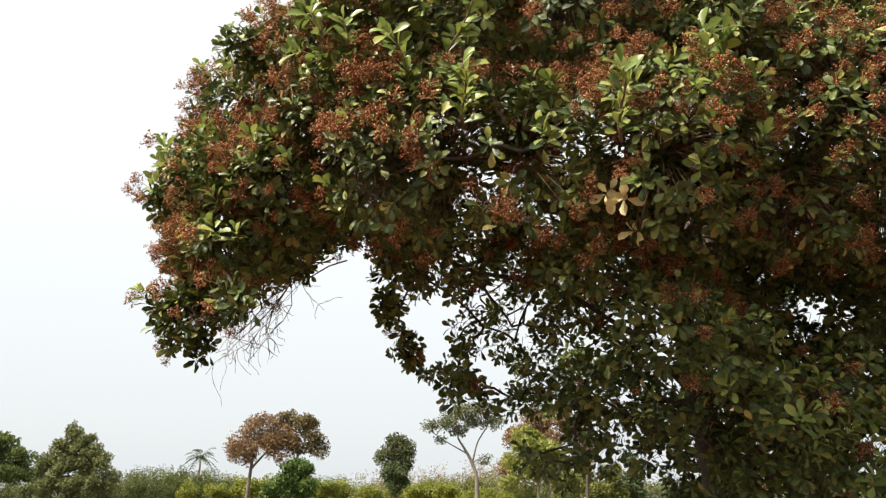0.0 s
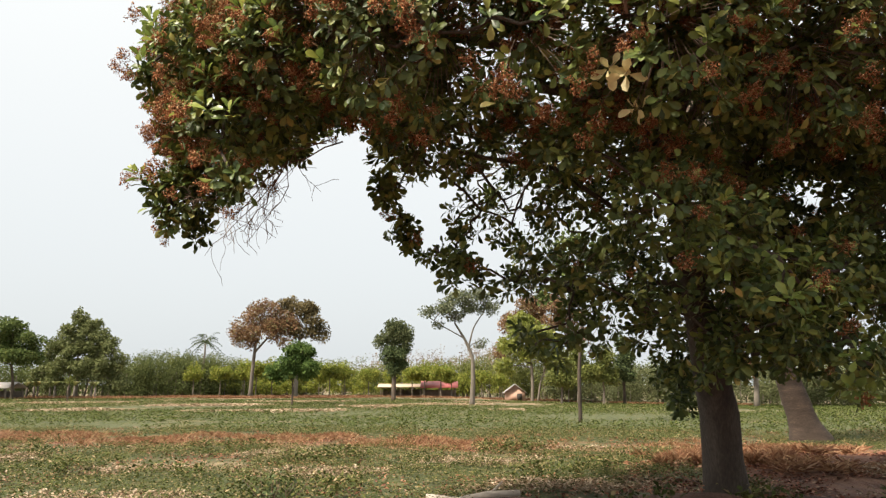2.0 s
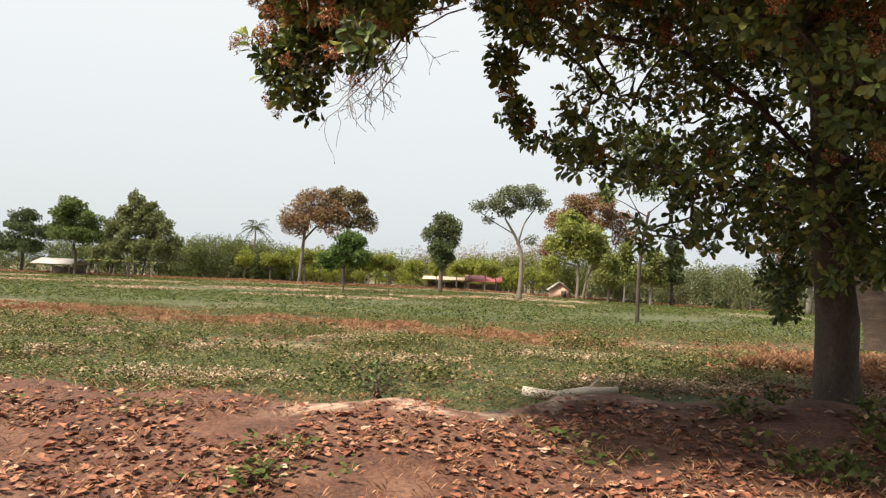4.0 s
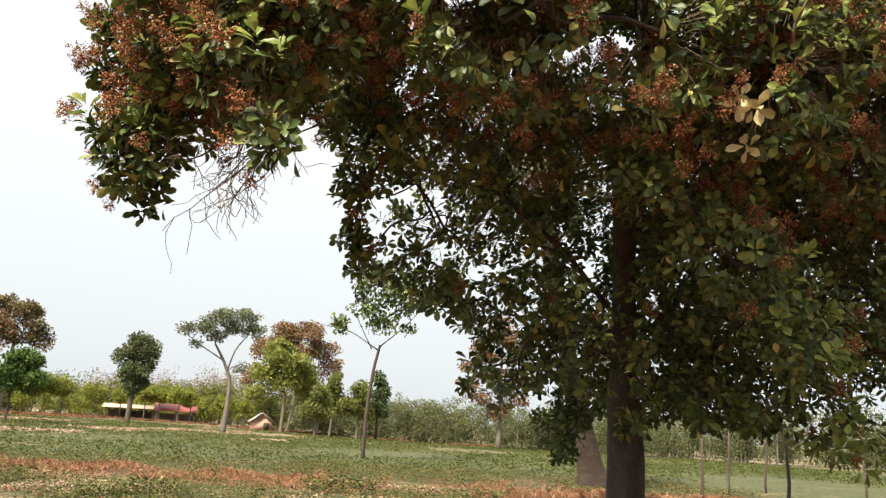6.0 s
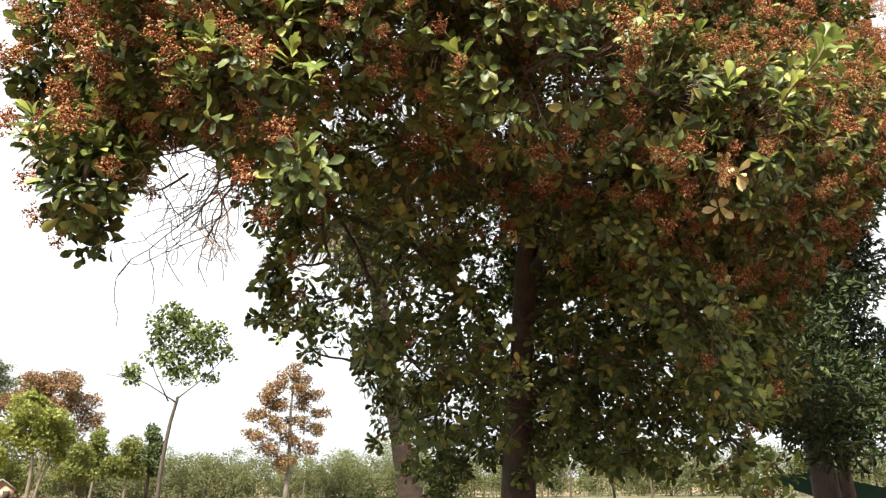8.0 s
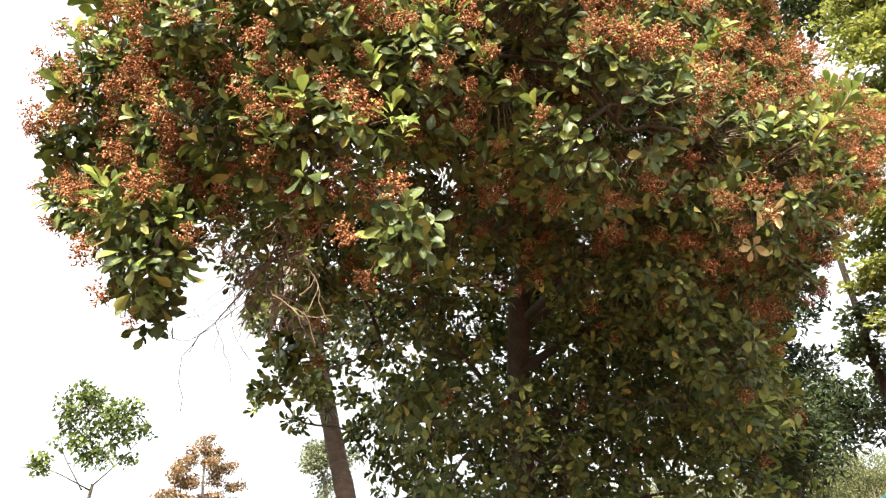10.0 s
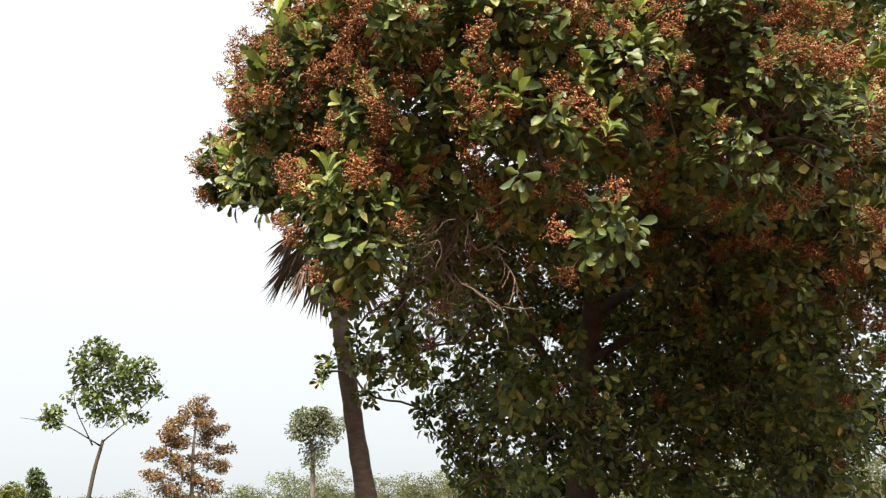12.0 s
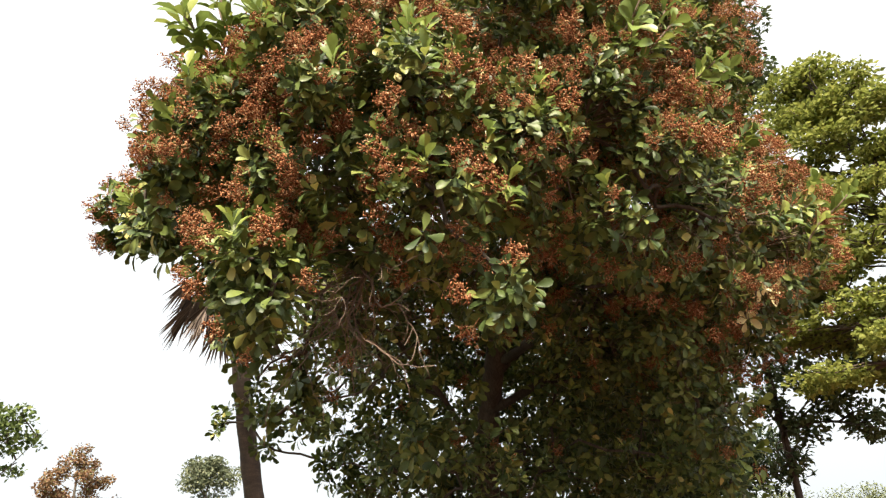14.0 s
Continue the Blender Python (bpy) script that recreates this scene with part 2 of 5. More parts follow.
sco = sn.new("ShaderNodeTexCoord")
sxyz = sn.new("ShaderNodeSeparateXYZ")
sl.new(sco.outputs["Object"], sxyz.inputs[0])
wob = node_math('MULTIPLY', node_math('SUBTRACT', node_noise(0.5), 0.5), 3.0)
depth = node_math('ADD', sxyz.outputs[1], wob)
bank = node_ramp(node_noise(2.2, 8), [(.32, (.04, .014, .007)), (.5, (.088, .031, .0165)), (.68, (.17, .084, .052))])
crumbs = node_ramp(node_noise(26, 6), [(.4, (.056, .021, .011)), (.65, (.155, .072, .042))])
half = sn.new("ShaderNodeValue")
half.outputs[0].default_value = 0.45
bank = node_mix(half.outputs[0], bank, crumbs)
green = node_ramp(node_noise(3.5, 8), [(.35, (.032, .042, .012)), (.55, (.06, .07, .02)), (.72, (.13, .095, .045))])
bare = node_ramp(node_noise(5, 8), [(.35, (.12, .08, .045)), (.7, (.27, .2, .12))])
patch = node_range(node_math('ADD', node_noise(0.16, 4, (1, 2.6, 1)), node_math('MULTIPLY', node_math('SUBTRACT', node_noise(3.0, 6), 0.5), 0.35)), .56, .74)
field = node_mix(patch, green, bare)
rust = node_ramp(node_noise(6, 8, (1, .4, 1)), [(.35, (.11, .048, .025)), (.7, (.27, .13, .068))])
slant = node_math('ADD', depth, node_math('MULTIPLY', sxyz.outputs[0], 0.12))
band = node_math('MULTIPLY', node_range(slant, 19.4, 20.2), node_range(slant, 23.2, 22.2))
field = node_mix(node_math('MULTIPLY', band, node_range(node_noise(.8, 5, (1, .5, 1)), .38, .55)), field, rust)
fardry = node_math('MULTIPLY', node_range(depth, 40, 70), node_range(node_noise(0.09, 5, (.5, 2.5, 1)), .46, .56))
straw = node_ramp(node_noise(1.3, 6), [(.3, (.18, .12, .07)), (.7, (.36, .27, .18))])
field = node_mix(fardry, field, straw)
mound = node_math('MULTIPLY', node_range(node_math('ADD', sxyz.outputs[0], node_math('MULTIPLY', wob, 0.5)), 5.9, 6.9), node_range(depth, 20.0, 18.2))
field = node_mix(mound, field, node_mix(half.outputs[0], bank, rust))
# sand made paler on the crest face, its front light put into the colour
lit_sand = node_ramp(node_noise(9, 8), [(.3, (.25, .14, .095)), (.7, (.45, .31, .235))])
swing = node_math('MULTIPLY', node_math('SINE', node_math('MULTIPLY_ADD', sxyz.outputs[0], 3.0), 0.0), 0.18)
edge = node_math('ADD', node_math('MULTIPLY', node_range(sxyz.outputs[0], 0.7, 2.9), 1.45), swing)
past = node_math('SUBTRACT', node_math('SUBTRACT', sxyz.outputs[1], 10.35), edge)
past = node_math('ADD', past, node_math('MULTIPLY', node_math('SUBTRACT', node_noise(2.5, 6), 0.5), 0.8))
lit_lip = node_math('MULTIPLY', node_math('MULTIPLY', node_range(sxyz.outputs[0], 3.3, 2.6), node_range(sxyz.outputs[0], -1.3, -.4)), node_math('MULTIPLY', node_math('MULTIPLY', node_range(past, -.5, -.2), node_range(past, .3, .1)), node_range(node_noise(1.6, 5), .38, .52)))
bank = node_mix(lit_lip, bank, lit_sand)
col = node_mix(node_range(past, .1, .6), bank, field)
sb = sn["Principled BSDF"]
sb.inputs["Roughness"].default_value = 0.95
sl.new(col, sb.inputs["Base Color"])
sbump = sn.new("ShaderNodeBump")
sbump.inputs["Strength"].default_value, sbump.inputs["Distance"].default_value = 0.8, 0.05
sl.new(node_noise(14, 8), sbump.inputs["Height"])
sl.new(sbump.outputs[0], sb.inputs["Normal"])
ground = tagged(new("ground", make_mesh("ground", GV, GF, soil, True)), "sandy red soil bank with a green field behind", "ground", kind="structure")

# ---- the cashew tree ----
# foliage masses of the cashew tree, bough by bough: x, y, z, radius
BOUGHS = {}
BOUGHS["top"] = [
    (1.5, 10.84, 7.4, 0.62), (3.1, 10.7, 7.8, 0.77), (2.2, 10.4, 7.7, 0.67), (2.01, 9.81, 7.06, 0.86), (1.39, 9.51, 6.65, 0.71),
    (2.53, 9.33, 7.39, 0.67), (3.4, 9.5, 7.7, 0.69), (4.5, 10.2, 7.8, 0.77), (5.5, 9, 7.5, 0.69), (6.6, 9, 7.2, 0.83),
    (5.7, 10.4, 7.7, 0.87), (6.3, 9.9, 7.7, 0.77), (7.3, 9.5, 7.4, 0.71), (8.1, 9.5, 6.9, 0.83), (9, 9.3, 5.7, 0.87),
    (7, 10.4, 7.5, 0.8), (8.7, 10.2, 6.6, 0.87), (9.1, 11, 6.5, 0.77), (7.9, 11.3, 7.4, 0.77), (7, 11.4, 7.7, 0.77),
    (8.7, 11.9, 6.9, 0.77), (5.4, 11.3, 7.8, 0.77),
]
BOUGHS["top_1"] = [
    (8.5, 12.6, 6.9, 0.77), (6.3, 11.9, 7.7, 0.87), (7, 12.3, 7.5, 0.83), (6, 12.5, 8, 0.58), (4.8, 12.3, 7.8, 0.77),
    (3.7, 12.5, 8, 0.62), (2.2, 12.3, 8, 0.43), (3.7, 11.4, 7.8, 0.77), (2.1, 11.6, 7.5, 0.83),
]
BOUGHS["west"] = [
    (-0.56, 10.62, 3.74, 0.27), (-0.11, 10.88, 5.14, 0.2), (0.01, 10.78, 4.85, 0.52), (-0.6, 10.1, 3.5, 0.24), (0.08, 9.89, 4.57, 0.73),
    (0.99, 10.08, 6.57, 0.77), (-0.1, 9.29, 4.34, 0.75), (-0.44, 9.14, 3.74, 0.4), (0.77, 9.45, 5.95, 0.74), (0.6, 9.08, 5.6, 0.75),
    (-0.2, 8.4, 4.1, 0.4), (0, 8.4, 3.5, 0.4), (0.6, 8.1, 5.1, 0.52), (1.01, 12.56, 6.51, 0.31), (1.07, 11.89, 5.67, 0.83),
    (0.05, 11.75, 4.67, 0.19), (-0.61, 9.4, 3.24, 0.27), (-0.54, 9.6, 3.16, 0.19), (-0.35, 8.75, 3.55, 0.3), (-0.1, 8.5, 3.9, 0.33),
    (-0.71, 9.44, 3.24, 0.22), (-0.62, 9.27, 3.07, 0.2),
]
BOUGHS["west_1"] = [
    (0.09, 8.71, 3.52, 0.39), (-0.45, 10.78, 4.05, 0.32), (-0.45, 10.7, 3.86, 0.27), (-0.44, 10.1, 3.76, 0.37), (-0.5, 10, 3.5, 0.33),
    (-0.62, 9.14, 3.08, 0.2), (0.44, 8.15, 3.95, 0.43), (0.9, 8.4, 4.6, 0.53), (0.2, 8.7, 4.5, 0.48), (-0.6, 9.22, 3.16, 0.2),
    (0.65, 8.5, 4.1, 0.43), (0.5, 8.6, 3.7, 0.3),
]
BOUGHS["low"] = [
    (3.3, 11, 2.4, 0.83), (3.3, 10.7, 2.1, 0.6), (4.4, 10.7, 1.95, 0.6), (6.4, 9.2, 2.7, 0.56), (5.2, 10.8, 2.4, 0.87),
    (5.8, 10.4, 1.7, 0.47), (5.2, 11.4, 2.1, 0.87), (6.4, 12.9, 2.1, 0.87), (5.1, 12.8, 2, 0.66), (4.2, 12.2, 2.4, 0.87),
    (2.99, 11.82, 1.64, 0.2), (2.73, 11.14, 2.43, 0.33), (5.03, 10, 1.5, 0.32), (5.3, 9.6, 1.46, 0.32), (5.52, 9.2, 1.55, 0.32),
    (4.94, 10.6, 1.71, 0.32), (2.9, 10.94, 1.79, 0.31), (3.32, 11.29, 1.69, 0.33), (3.57, 11.39, 1.78, 0.32), (2.29, 10.86, 3.19, 0.38),
    (5.6, 9.1, 2.3, 0.37),
]
BOUGHS["middle"] = [
    (1.47, 10.39, 3.9, 0.43), (1.2, 10.1, 3.3, 0.2), (2.8, 10.5, 3.6, 0.87), (1.8, 9.2, 3.9, 0.73), (4.3, 9.3, 3.9, 0.77),
    (2.75, 12.47, 3.64, 0.78), (2.2, 12.3, 4.5, 0.73), (2.7, 11.4, 3.2, 0.69), (2.3, 10.89, 3.26, 0.28), (1.32, 10.54, 3.43, 0.31),
    (5.4, 9.5, 3.75, 0.52), (5, 9.7, 3.3, 0.37),
]
BOUGHS["front"] = [
    (1.2, 8.1, 4.4, 0.83), (1.5, 7.7, 3.8, 0.58), (1.8, 8, 5.4, 0.79), (2.07, 8.11, 5.75, 0.83), (1.9, 7.7, 3.9, 0.73),
    (2.98, 8.61, 6.79, 0.91), (3.1, 8.9, 3.8, 0.62), (2.5, 7.4, 3.8, 0.58), (3, 8.1, 6.3, 0.87), (3, 7.8, 5.6, 0.83),
    (3.7, 8.9, 7.5, 0.64), (3.6, 7.5, 3.9, 0.75), (4.2, 8.4, 3.8, 0.62), (4.2, 8, 6.2, 0.84), (4.2, 7.7, 4.7, 0.64),
    (4.25, 8.3, 2.4, 0.37), (3.29, 7.92, 7.01, 0.48), (3.5, 7.5, 6.8, 0.47),
]
BOUGHS["front_east"] = [
    (4.8, 8.4, 7.1, 0.77), (4.8, 8, 3.9, 0.77), (5.1, 7.8, 6.6, 0.56), (5.2, 7.7, 4.5, 0.83), (6.1, 7.7, 5, 0.77),
    (6.1, 8.3, 6.6, 0.84), (6, 8.6, 4.1, 0.87), (7.2, 7.8, 5.3, 0.78), (7.2, 8.4, 6.5, 0.87), (8.4, 8.3, 5.7, 0.64),
    (8.1, 8.6, 6.6, 0.58), (5.59, 8.8, 1.35, 0.32), (5, 8.75, 2.05, 0.37), (4.6, 8.35, 1.9, 0.26),
]
BOUGHS["east"] = [
    (7, 9.5, 3.3, 0.64), (6.6, 9.9, 2.9, 0.78), (7.8, 9.5, 4.1, 0.71), (8.4, 9.2, 5.1, 0.87), (9.4, 9.5, 5.3, 0.71),
    (7.8, 10.1, 2.7, 0.69), (8.7, 10.2, 4.1, 0.83), (9.4, 10.2, 5.3, 0.87), (9, 10.7, 2.7, 0.77), (9.9, 10.8, 2.6, 0.47),
    (9.6, 11, 3.5, 0.77), (8.1, 11.1, 2.9, 0.87), (9.6, 11.4, 4.4, 0.77), (9.4, 11.4, 5.4, 0.87), (6.7, 11.3, 2.1, 0.87),
    (10, 11.7, 2.2, 0.32), (9.7, 12.2, 3.5, 0.62), (9.7, 12.3, 4.4, 0.62), (9.6, 12.3, 2.7, 0.77), (9.6, 12.3, 5.6, 0.71),
    (8.2, 12.2, 2.9, 0.87), (7.2, 12, 1.8, 0.47),
]
BOUGHS["east_1"] = [
    (6.7, 10.1, 2.2, 0.47),
]
BOUGHS["back"] = [
    (2.94, 12.77, 3.75, 0.86), (3.74, 13.33, 3.52, 0.76), (4.65, 13.62, 3.88, 0.94), (5.6, 13.4, 2.6, 0.85), (6.6, 13.2, 3.5, 0.9),
    (7.6, 13, 2.7, 0.8), (3.2, 13.4, 4.9, 0.9), (4.8, 13.6, 5, 1), (6.2, 13.4, 4.9, 0.95), (7.4, 12.8, 4.2, 0.85),
    (2.72, 12.82, 3.93, 0.62), (4.72, 12.69, 2.13, 0.58), (6.2, 12.4, 2, 0.6), (3.51, 12.05, 2.57, 0.52), (5.8, 11.6, 3.4, 0.6),
    (4, 12.2, 3.6, 0.6), (5.6, 10.4, 2.8, 0.5), (6.6, 11.2, 2.6, 0.6), (3.2, 10.9, 4, 0.5),
]
BOUGHS["filler"] = [
    (-0.72, 9.08, 2.84, 0.2), (-0.86, 9.1, 3.06, 0.18), (-0.6, 9.35, 2.8, 0.18),
    (-0.79, 9.55, 4.12, 0.34), (3.18, 14.06, 3.37, 0.38), (-0.22, 8.93, 5.15, 0.48), (2.18, 10.48, 2.42, 0.2), (1.26, 10.66, 4.44, 0.46),
    (1.99, 11.62, 2.96, 0.25), (2.43, 13.65, 4.21, 0.21), (-0.87, 9.92, 3.62, 0.25), (-0.73, 8.97, 4.35, 0.2), (3.78, 8.24, 2.63, 0.44),
    (1.22, 10.98, 3.92, 0.35), (-0.02, 11.06, 4.12, 0.21), (2.42, 13.6, 4.44, 0.3), (-0.79, 8.66, 4.01, 0.16), (1.97, 10.15, 2.43, 0.22),
    (-0.64, 8.85, 4.59, 0.3), (4.89, 7.27, 7.3, 0.3), (-0.94, 9.7, 3.78, 0.18), (0.97, 7.5, 5.27, 0.3), (2.99, 13.47, 2.93, 0.17),
    (0.48, 11.38, 4.7, 0.21), (1.24, 10.87, 3.26, 0.19), (1.28, 11.08, 3.05, 0.22), (1.7, 11.9, 2.86, 0.2), (4.75, 10.35, 2.3, 0.36), (4.7, 10.3, 2.8, 0.38), (4.6, 10.2, 3.3, 0.4), (4.9, 10.5, 3.0, 0.36), (2.85, 9.6, 5.3, 0.4), (2.92, 10.3, 5.7, 0.45), (3.2, 10.8, 6.0, 0.4), (2.55, 10.1, 5.35, 0.35),
]
BOUGHS["filler_1"] = [
    (2.51, 13.97, 5.05, 0.34), (3.04, 14.4, 3.31, 0.18), (3.66, 12.9, 2.56, 0.27), (1.3, 11.43, 4.67, 0.52), (0.21, 8.12, 2.85, 0.17),
    (0.13, 7.8, 5.04, 0.18), (1.96, 12.39, 3.42, 0.23), (-0.72, 9.23, 2.91, 0.18), (1.85, 11.55, 2.81, 0.18), (6.9, 11.7, 4.4, 0.45),
    (7.3, 9.4, 2.3, 0.4), (6.9, 11, 4, 0.4), (4.95, 9.75, 2.45, 0.36), (2.98, 8.25, 3.15, 0.34),
]
BOUGHS["north_east"] = [
    (7, 13, 5.6, 0.85), (8, 12.9, 6.1, 0.85), (6.4, 13.6, 6.2, 0.85), (8.6, 12.6, 4.8, 0.8), (7.6, 13.4, 4.4, 0.85), (9, 12.9, 5.4, 0.8), (5.6, 13.8, 5.6, 0.85),
    (6.6, 12.4, 3.2, 0.6), (8.2, 11.6, 3.9, 0.7), (7.4, 10.9, 3.2, 0.6), (6.2, 12.2, 4.3, 0.55), (5.6, 13, 4.2, 0.6), (7.2, 12.2, 5.2, 0.7), (6, 12, 5.6, 0.6),
]
BOUGHS["round_trunk"] = [
    (4.2, 12.6, 4.8, 0.7), (5.2, 13.4, 5.4, 0.7), (3.6, 12.9, 4.9, 0.6), (4, 12, 5.4, 0.6), (2.9, 12.2, 4.6, 0.5),
    (4.9, 11.2, 1.95, 0.36), (5.6, 11.5, 1.85, 0.4), (5.5, 11.2, 2.4, 0.45), (5.65, 14.65, 1.35, 0.3), (6.1, 14.4, 1.8, 0.4),
    (5.35, 13.6, 1.15, 0.3), (5.2, 13.3, 1.4, 0.28), (5.45, 13.9, 0.95, 0.22), (5, 11.15, 1.5, 0.28), (5.2, 11.3, 1.75, 0.28), (4.75, 10.9, 1.6, 0.26),
]
TB = np.array([5.46, 12.2, -0.2])
cashew = thing("cashew_tree", TB, "spreading cashew tree with round leathery leaves and rust-brown flower panicles", "tree")
TRUNK = np.array([(5.5, 12.25, -.6), (5.46, 12.2, -.2), (5.4, 12.1, .25), (5.36, 12.0, .8), (5.16, 11.75, 1.6), (4.95, 11.45, 2.4), (4.8, 11.2, 3.2), (4.58, 10.88, 3.8), (4.42, 10.65, 4.1)])
tv, tf = tube(TRUNK, [.42, .295, .245, .24, .195, .15, .14, .13, .12], 20)
ax, ay = np.interp(tv[:, 2], TRUNK[:, 2], TRUNK[:, 0]), np.interp(tv[:, 2], TRUNK[:, 2], TRUNK[:, 1])
twist = np.arctan2(tv[:, 1] - ay, tv[:, 0] - ax)
swell = 1 + 0.06 * np.sin(3 * twist + 1.0) + 0.03 * np.sin(7 * twist + tv[:, 2] * 2)
tv[:, 0] = ax + (tv[:, 0] - ax) * swell
tv[:, 1] = ay + (tv[:, 1] - ay) * swell
part("trunk", tv, tf, bark_mat, cashew, "thick grey-brown trunk", True)

nodes = [(TRUNK[8], .15), (TRUNK[5], .12), (TRUNK[6], .14)]
MAIN_BOUGHS = [
    [(4.45, 10.7, 3.95), (3.9, 10.4, 4.3), (3.46, 10.26, 4.5), (3.1, 10.15, 4.55), (2.7, 10.0, 4.9), (1.8, 9.7, 5.0), (.8, 9.5, 4.9), (-.2, 9.6, 4.5)],
    [(4.45, 10.6, 4.0), (4.3, 10.2, 4.6), (3.9, 9.6, 5.2), (3.6, 9.1, 5.7)],
    [(4.5, 10.6, 4.0), (4.8, 10.5, 4.8), (4.9, 10.6, 5.6), (4.7, 10.8, 6.4)],
    [(4.64, 11.0, 3.55), (5.4, 10.7, 4.3), (6.4, 10.3, 4.8), (7.4, 9.8, 4.9), (8.4, 10.2, 4.8)],
    [(4.73, 11.2, 3.1), (5.3, 9.9, 3.7), (5.6, 9.0, 4.2), (5.4, 8.2, 4.5)],
    [(4.9, 11.4, 2.5), (4.3, 11.6, 3.4), (3.3, 11.7, 4.0), (2.3, 11.8, 4.2), (1.3, 11.6, 4.6)],
    [(4.6, 10.8, 3.7), (3.9, 9.4, 3.9), (3.5, 8.4, 3.9), (3.4, 7.7, 4.0)],
    [(4.5, 10.65, 4.0), (5.4, 11.4, 5.0), (6.3, 11.7, 5.6), (7.5, 11.9, 5.6)],
]
for k, pts in enumerate(MAIN_BOUGHS):
    P = np.array(pts)
    P[1:-1] += np.random.default_rng(k + 3).normal(size=(len(P) - 2, 3)) * .06
    r = np.linspace((.115, .1, .1, .075, .06, .035, .06, .075)[k], .03, len(P))
    lv, lf = tube(P, r, 10)
    part("limb", lv, lf, bark_mat, cashew, "", True)
    nodes += [(p, a) for p, a in zip(P[1:], r[1:])]

MASSES = [c for g in BOUGHS.values() for c in g]
CM = np.array(MASSES)
order = np.argsort(np.linalg.norm(CM[:, :3] - np.array([4.6, 10.8, 4]), axis=1))
for k in order:
    c = CM[k, :3]
    j = min(range(len(nodes)), key=lambda i: np.linalg.norm(nodes[i][0] - c) + .25 * abs(nodes[i][0][2] - c[2]))
    p, r = nodes[j]
    P = curve(p, c, .06, .07, 6, int(k))
    rr = np.linspace(min(r * .8, .05), .014, 6)
    bv, bf = tube(P, rr, 6)
    part("branch", bv, bf, bark_mat, cashew, "", True)
    nodes += [(P[3], rr[3]), (P[5], .02)]

# shoots over the outside of each foliage mass
shoot_p, shoot_a, shoot_in = [], [], []
# thin places keep their leaves in clumps, with gaps between
WAVES = unit(np.random.default_rng(5).normal(size=(6, 3))).T * np.array([7.5, 8.5, 10, 11, 13, 15])
PHASES = np.array([.3, 1.9, 4.1, 5.2, 2.7, .9])
for k in range(len(CM)):
    c, r = CM[k, :3], CM[k, 3]
    n = int(4 * np.pi * r * r * (42 if c[2] > 3.7 and c[1] < 12.6 else 27 if c[1] < 9.6 else 20)) + 8
    full = 1.0
    if (c[1] > 12.2 and c[0] < 3.4) or (c[1] > 9.9 and c[2] < 4.2 and c[0] < 3.6):
        full *= .45
    if .6 < c[0] < 5.4 and c[2] < (4.0 if c[1] < 9 else 4.7) and not (c[0] > 2.5 and c[1] < 8.5):
        full *= .66
    if c[0] > 6.9 and c[2] < 4.5:
        full *= .6
    if c[1] > 9.4 and c[2] < 4.8:
        full *= .78
    d = unit(rng.normal(size=(n, 3)))
    p = c + d * r * rng.uniform(.72, 1.08, (n, 1))
    d2 = np.linalg.norm(p[:, None] - CM[None, :, :3], axis=2) / CM[None, :, 3]
    d2[:, k] = 9
    keep = (d2.min(1) > .80) & (np.sin(p @ WAVES + PHASES).sum(1) > 1.73 * np.interp(full, [.1, .2, .3, .4, .5, .62, .76, .9, 1], [1.28, .84, .52, .25, 0, -.3, -.7, -1.28, -9]))
    keep &= (p[:, 1] < 13.6) | (p[:, 0] > 4.5) | (rng.random(n) < .4)
    low = d[:, 2] < -.25
    keep &= ~low | (rng.random(n) < .55)
    out = unit(p - np.array([4.6, 11.0, 3.2]))
    shoot_p.append(p[keep])
    shoot_a.append(unit(d * .7 + out * .5 + np.array([0, 0, .35]) + rng.normal(size=(n, 3)) * .35)[keep])
    shoot_in.append(c + (p[keep] - c) * .45)
# a thinner scatter inside, round the limbs
n = 420
ctr = CM[rng.integers(0, len(CM), n)]
p = ctr[:, :3] + unit(rng.normal(size=(n, 3))) * ctr[:, 3:] * rng.uniform(.1, .7, (n, 1))
shoot_p.append(p)
shoot_a.append(unit(rng.normal(size=(n, 3)) + np.array([0, 0, .3])))
shoot_in.append(ctr[:, :3])
SP, SA, SI = np.concatenate(shoot_p), np.concatenate(shoot_a), np.concatenate(shoot_in)
# few leaves close round the trunk and its fork
rest = np.linalg.norm(SP[:, None] - TRUNK[None, 3:], axis=2).min(1) > np.where(SP[:, 2] > 2.2, .5, .35)
rest |= rng.random(len(SP)) < .12
inner = int(rest[-n:].sum())
SP, SA, SI = SP[rest], SA[rest], SI[rest]
ns = len(SP)


def rosette(P, A, count, size, spread=(35, 100)):
    """Leaves in a whorl round the tips of shoots: places, ways, normals, lengths and the shoot of each."""
    n = len(P)
    U = unit(np.cross(A, rng.normal(size=(n, 3))))
    W = np.cross(A, U)
    out = []
    for k in range(count):
        az = k * 2.4 + rng.normal(size=n) * .35
        th = np.radians(spread[0] + (spread[1] - spread[0]) * k / max(count - 1, 1) + rng.normal(size=n) * 12)
        radial = np.cos(az)[:, None] * U + np.sin(az)[:, None] * W
        D = np.cos(th)[:, None] * A + np.sin(th)[:, None] * radial
        D[:, 2] -= .22
        N = A - (A * D).sum(1)[:, None] * D + rng.normal(size=(n, 3)) * .25
        out.append((P - A * (.012 * k) + D * .015, D, N, size * rng.uniform(.65, 1.15, n)))
    return [np.concatenate(x) for x in zip(*out)]


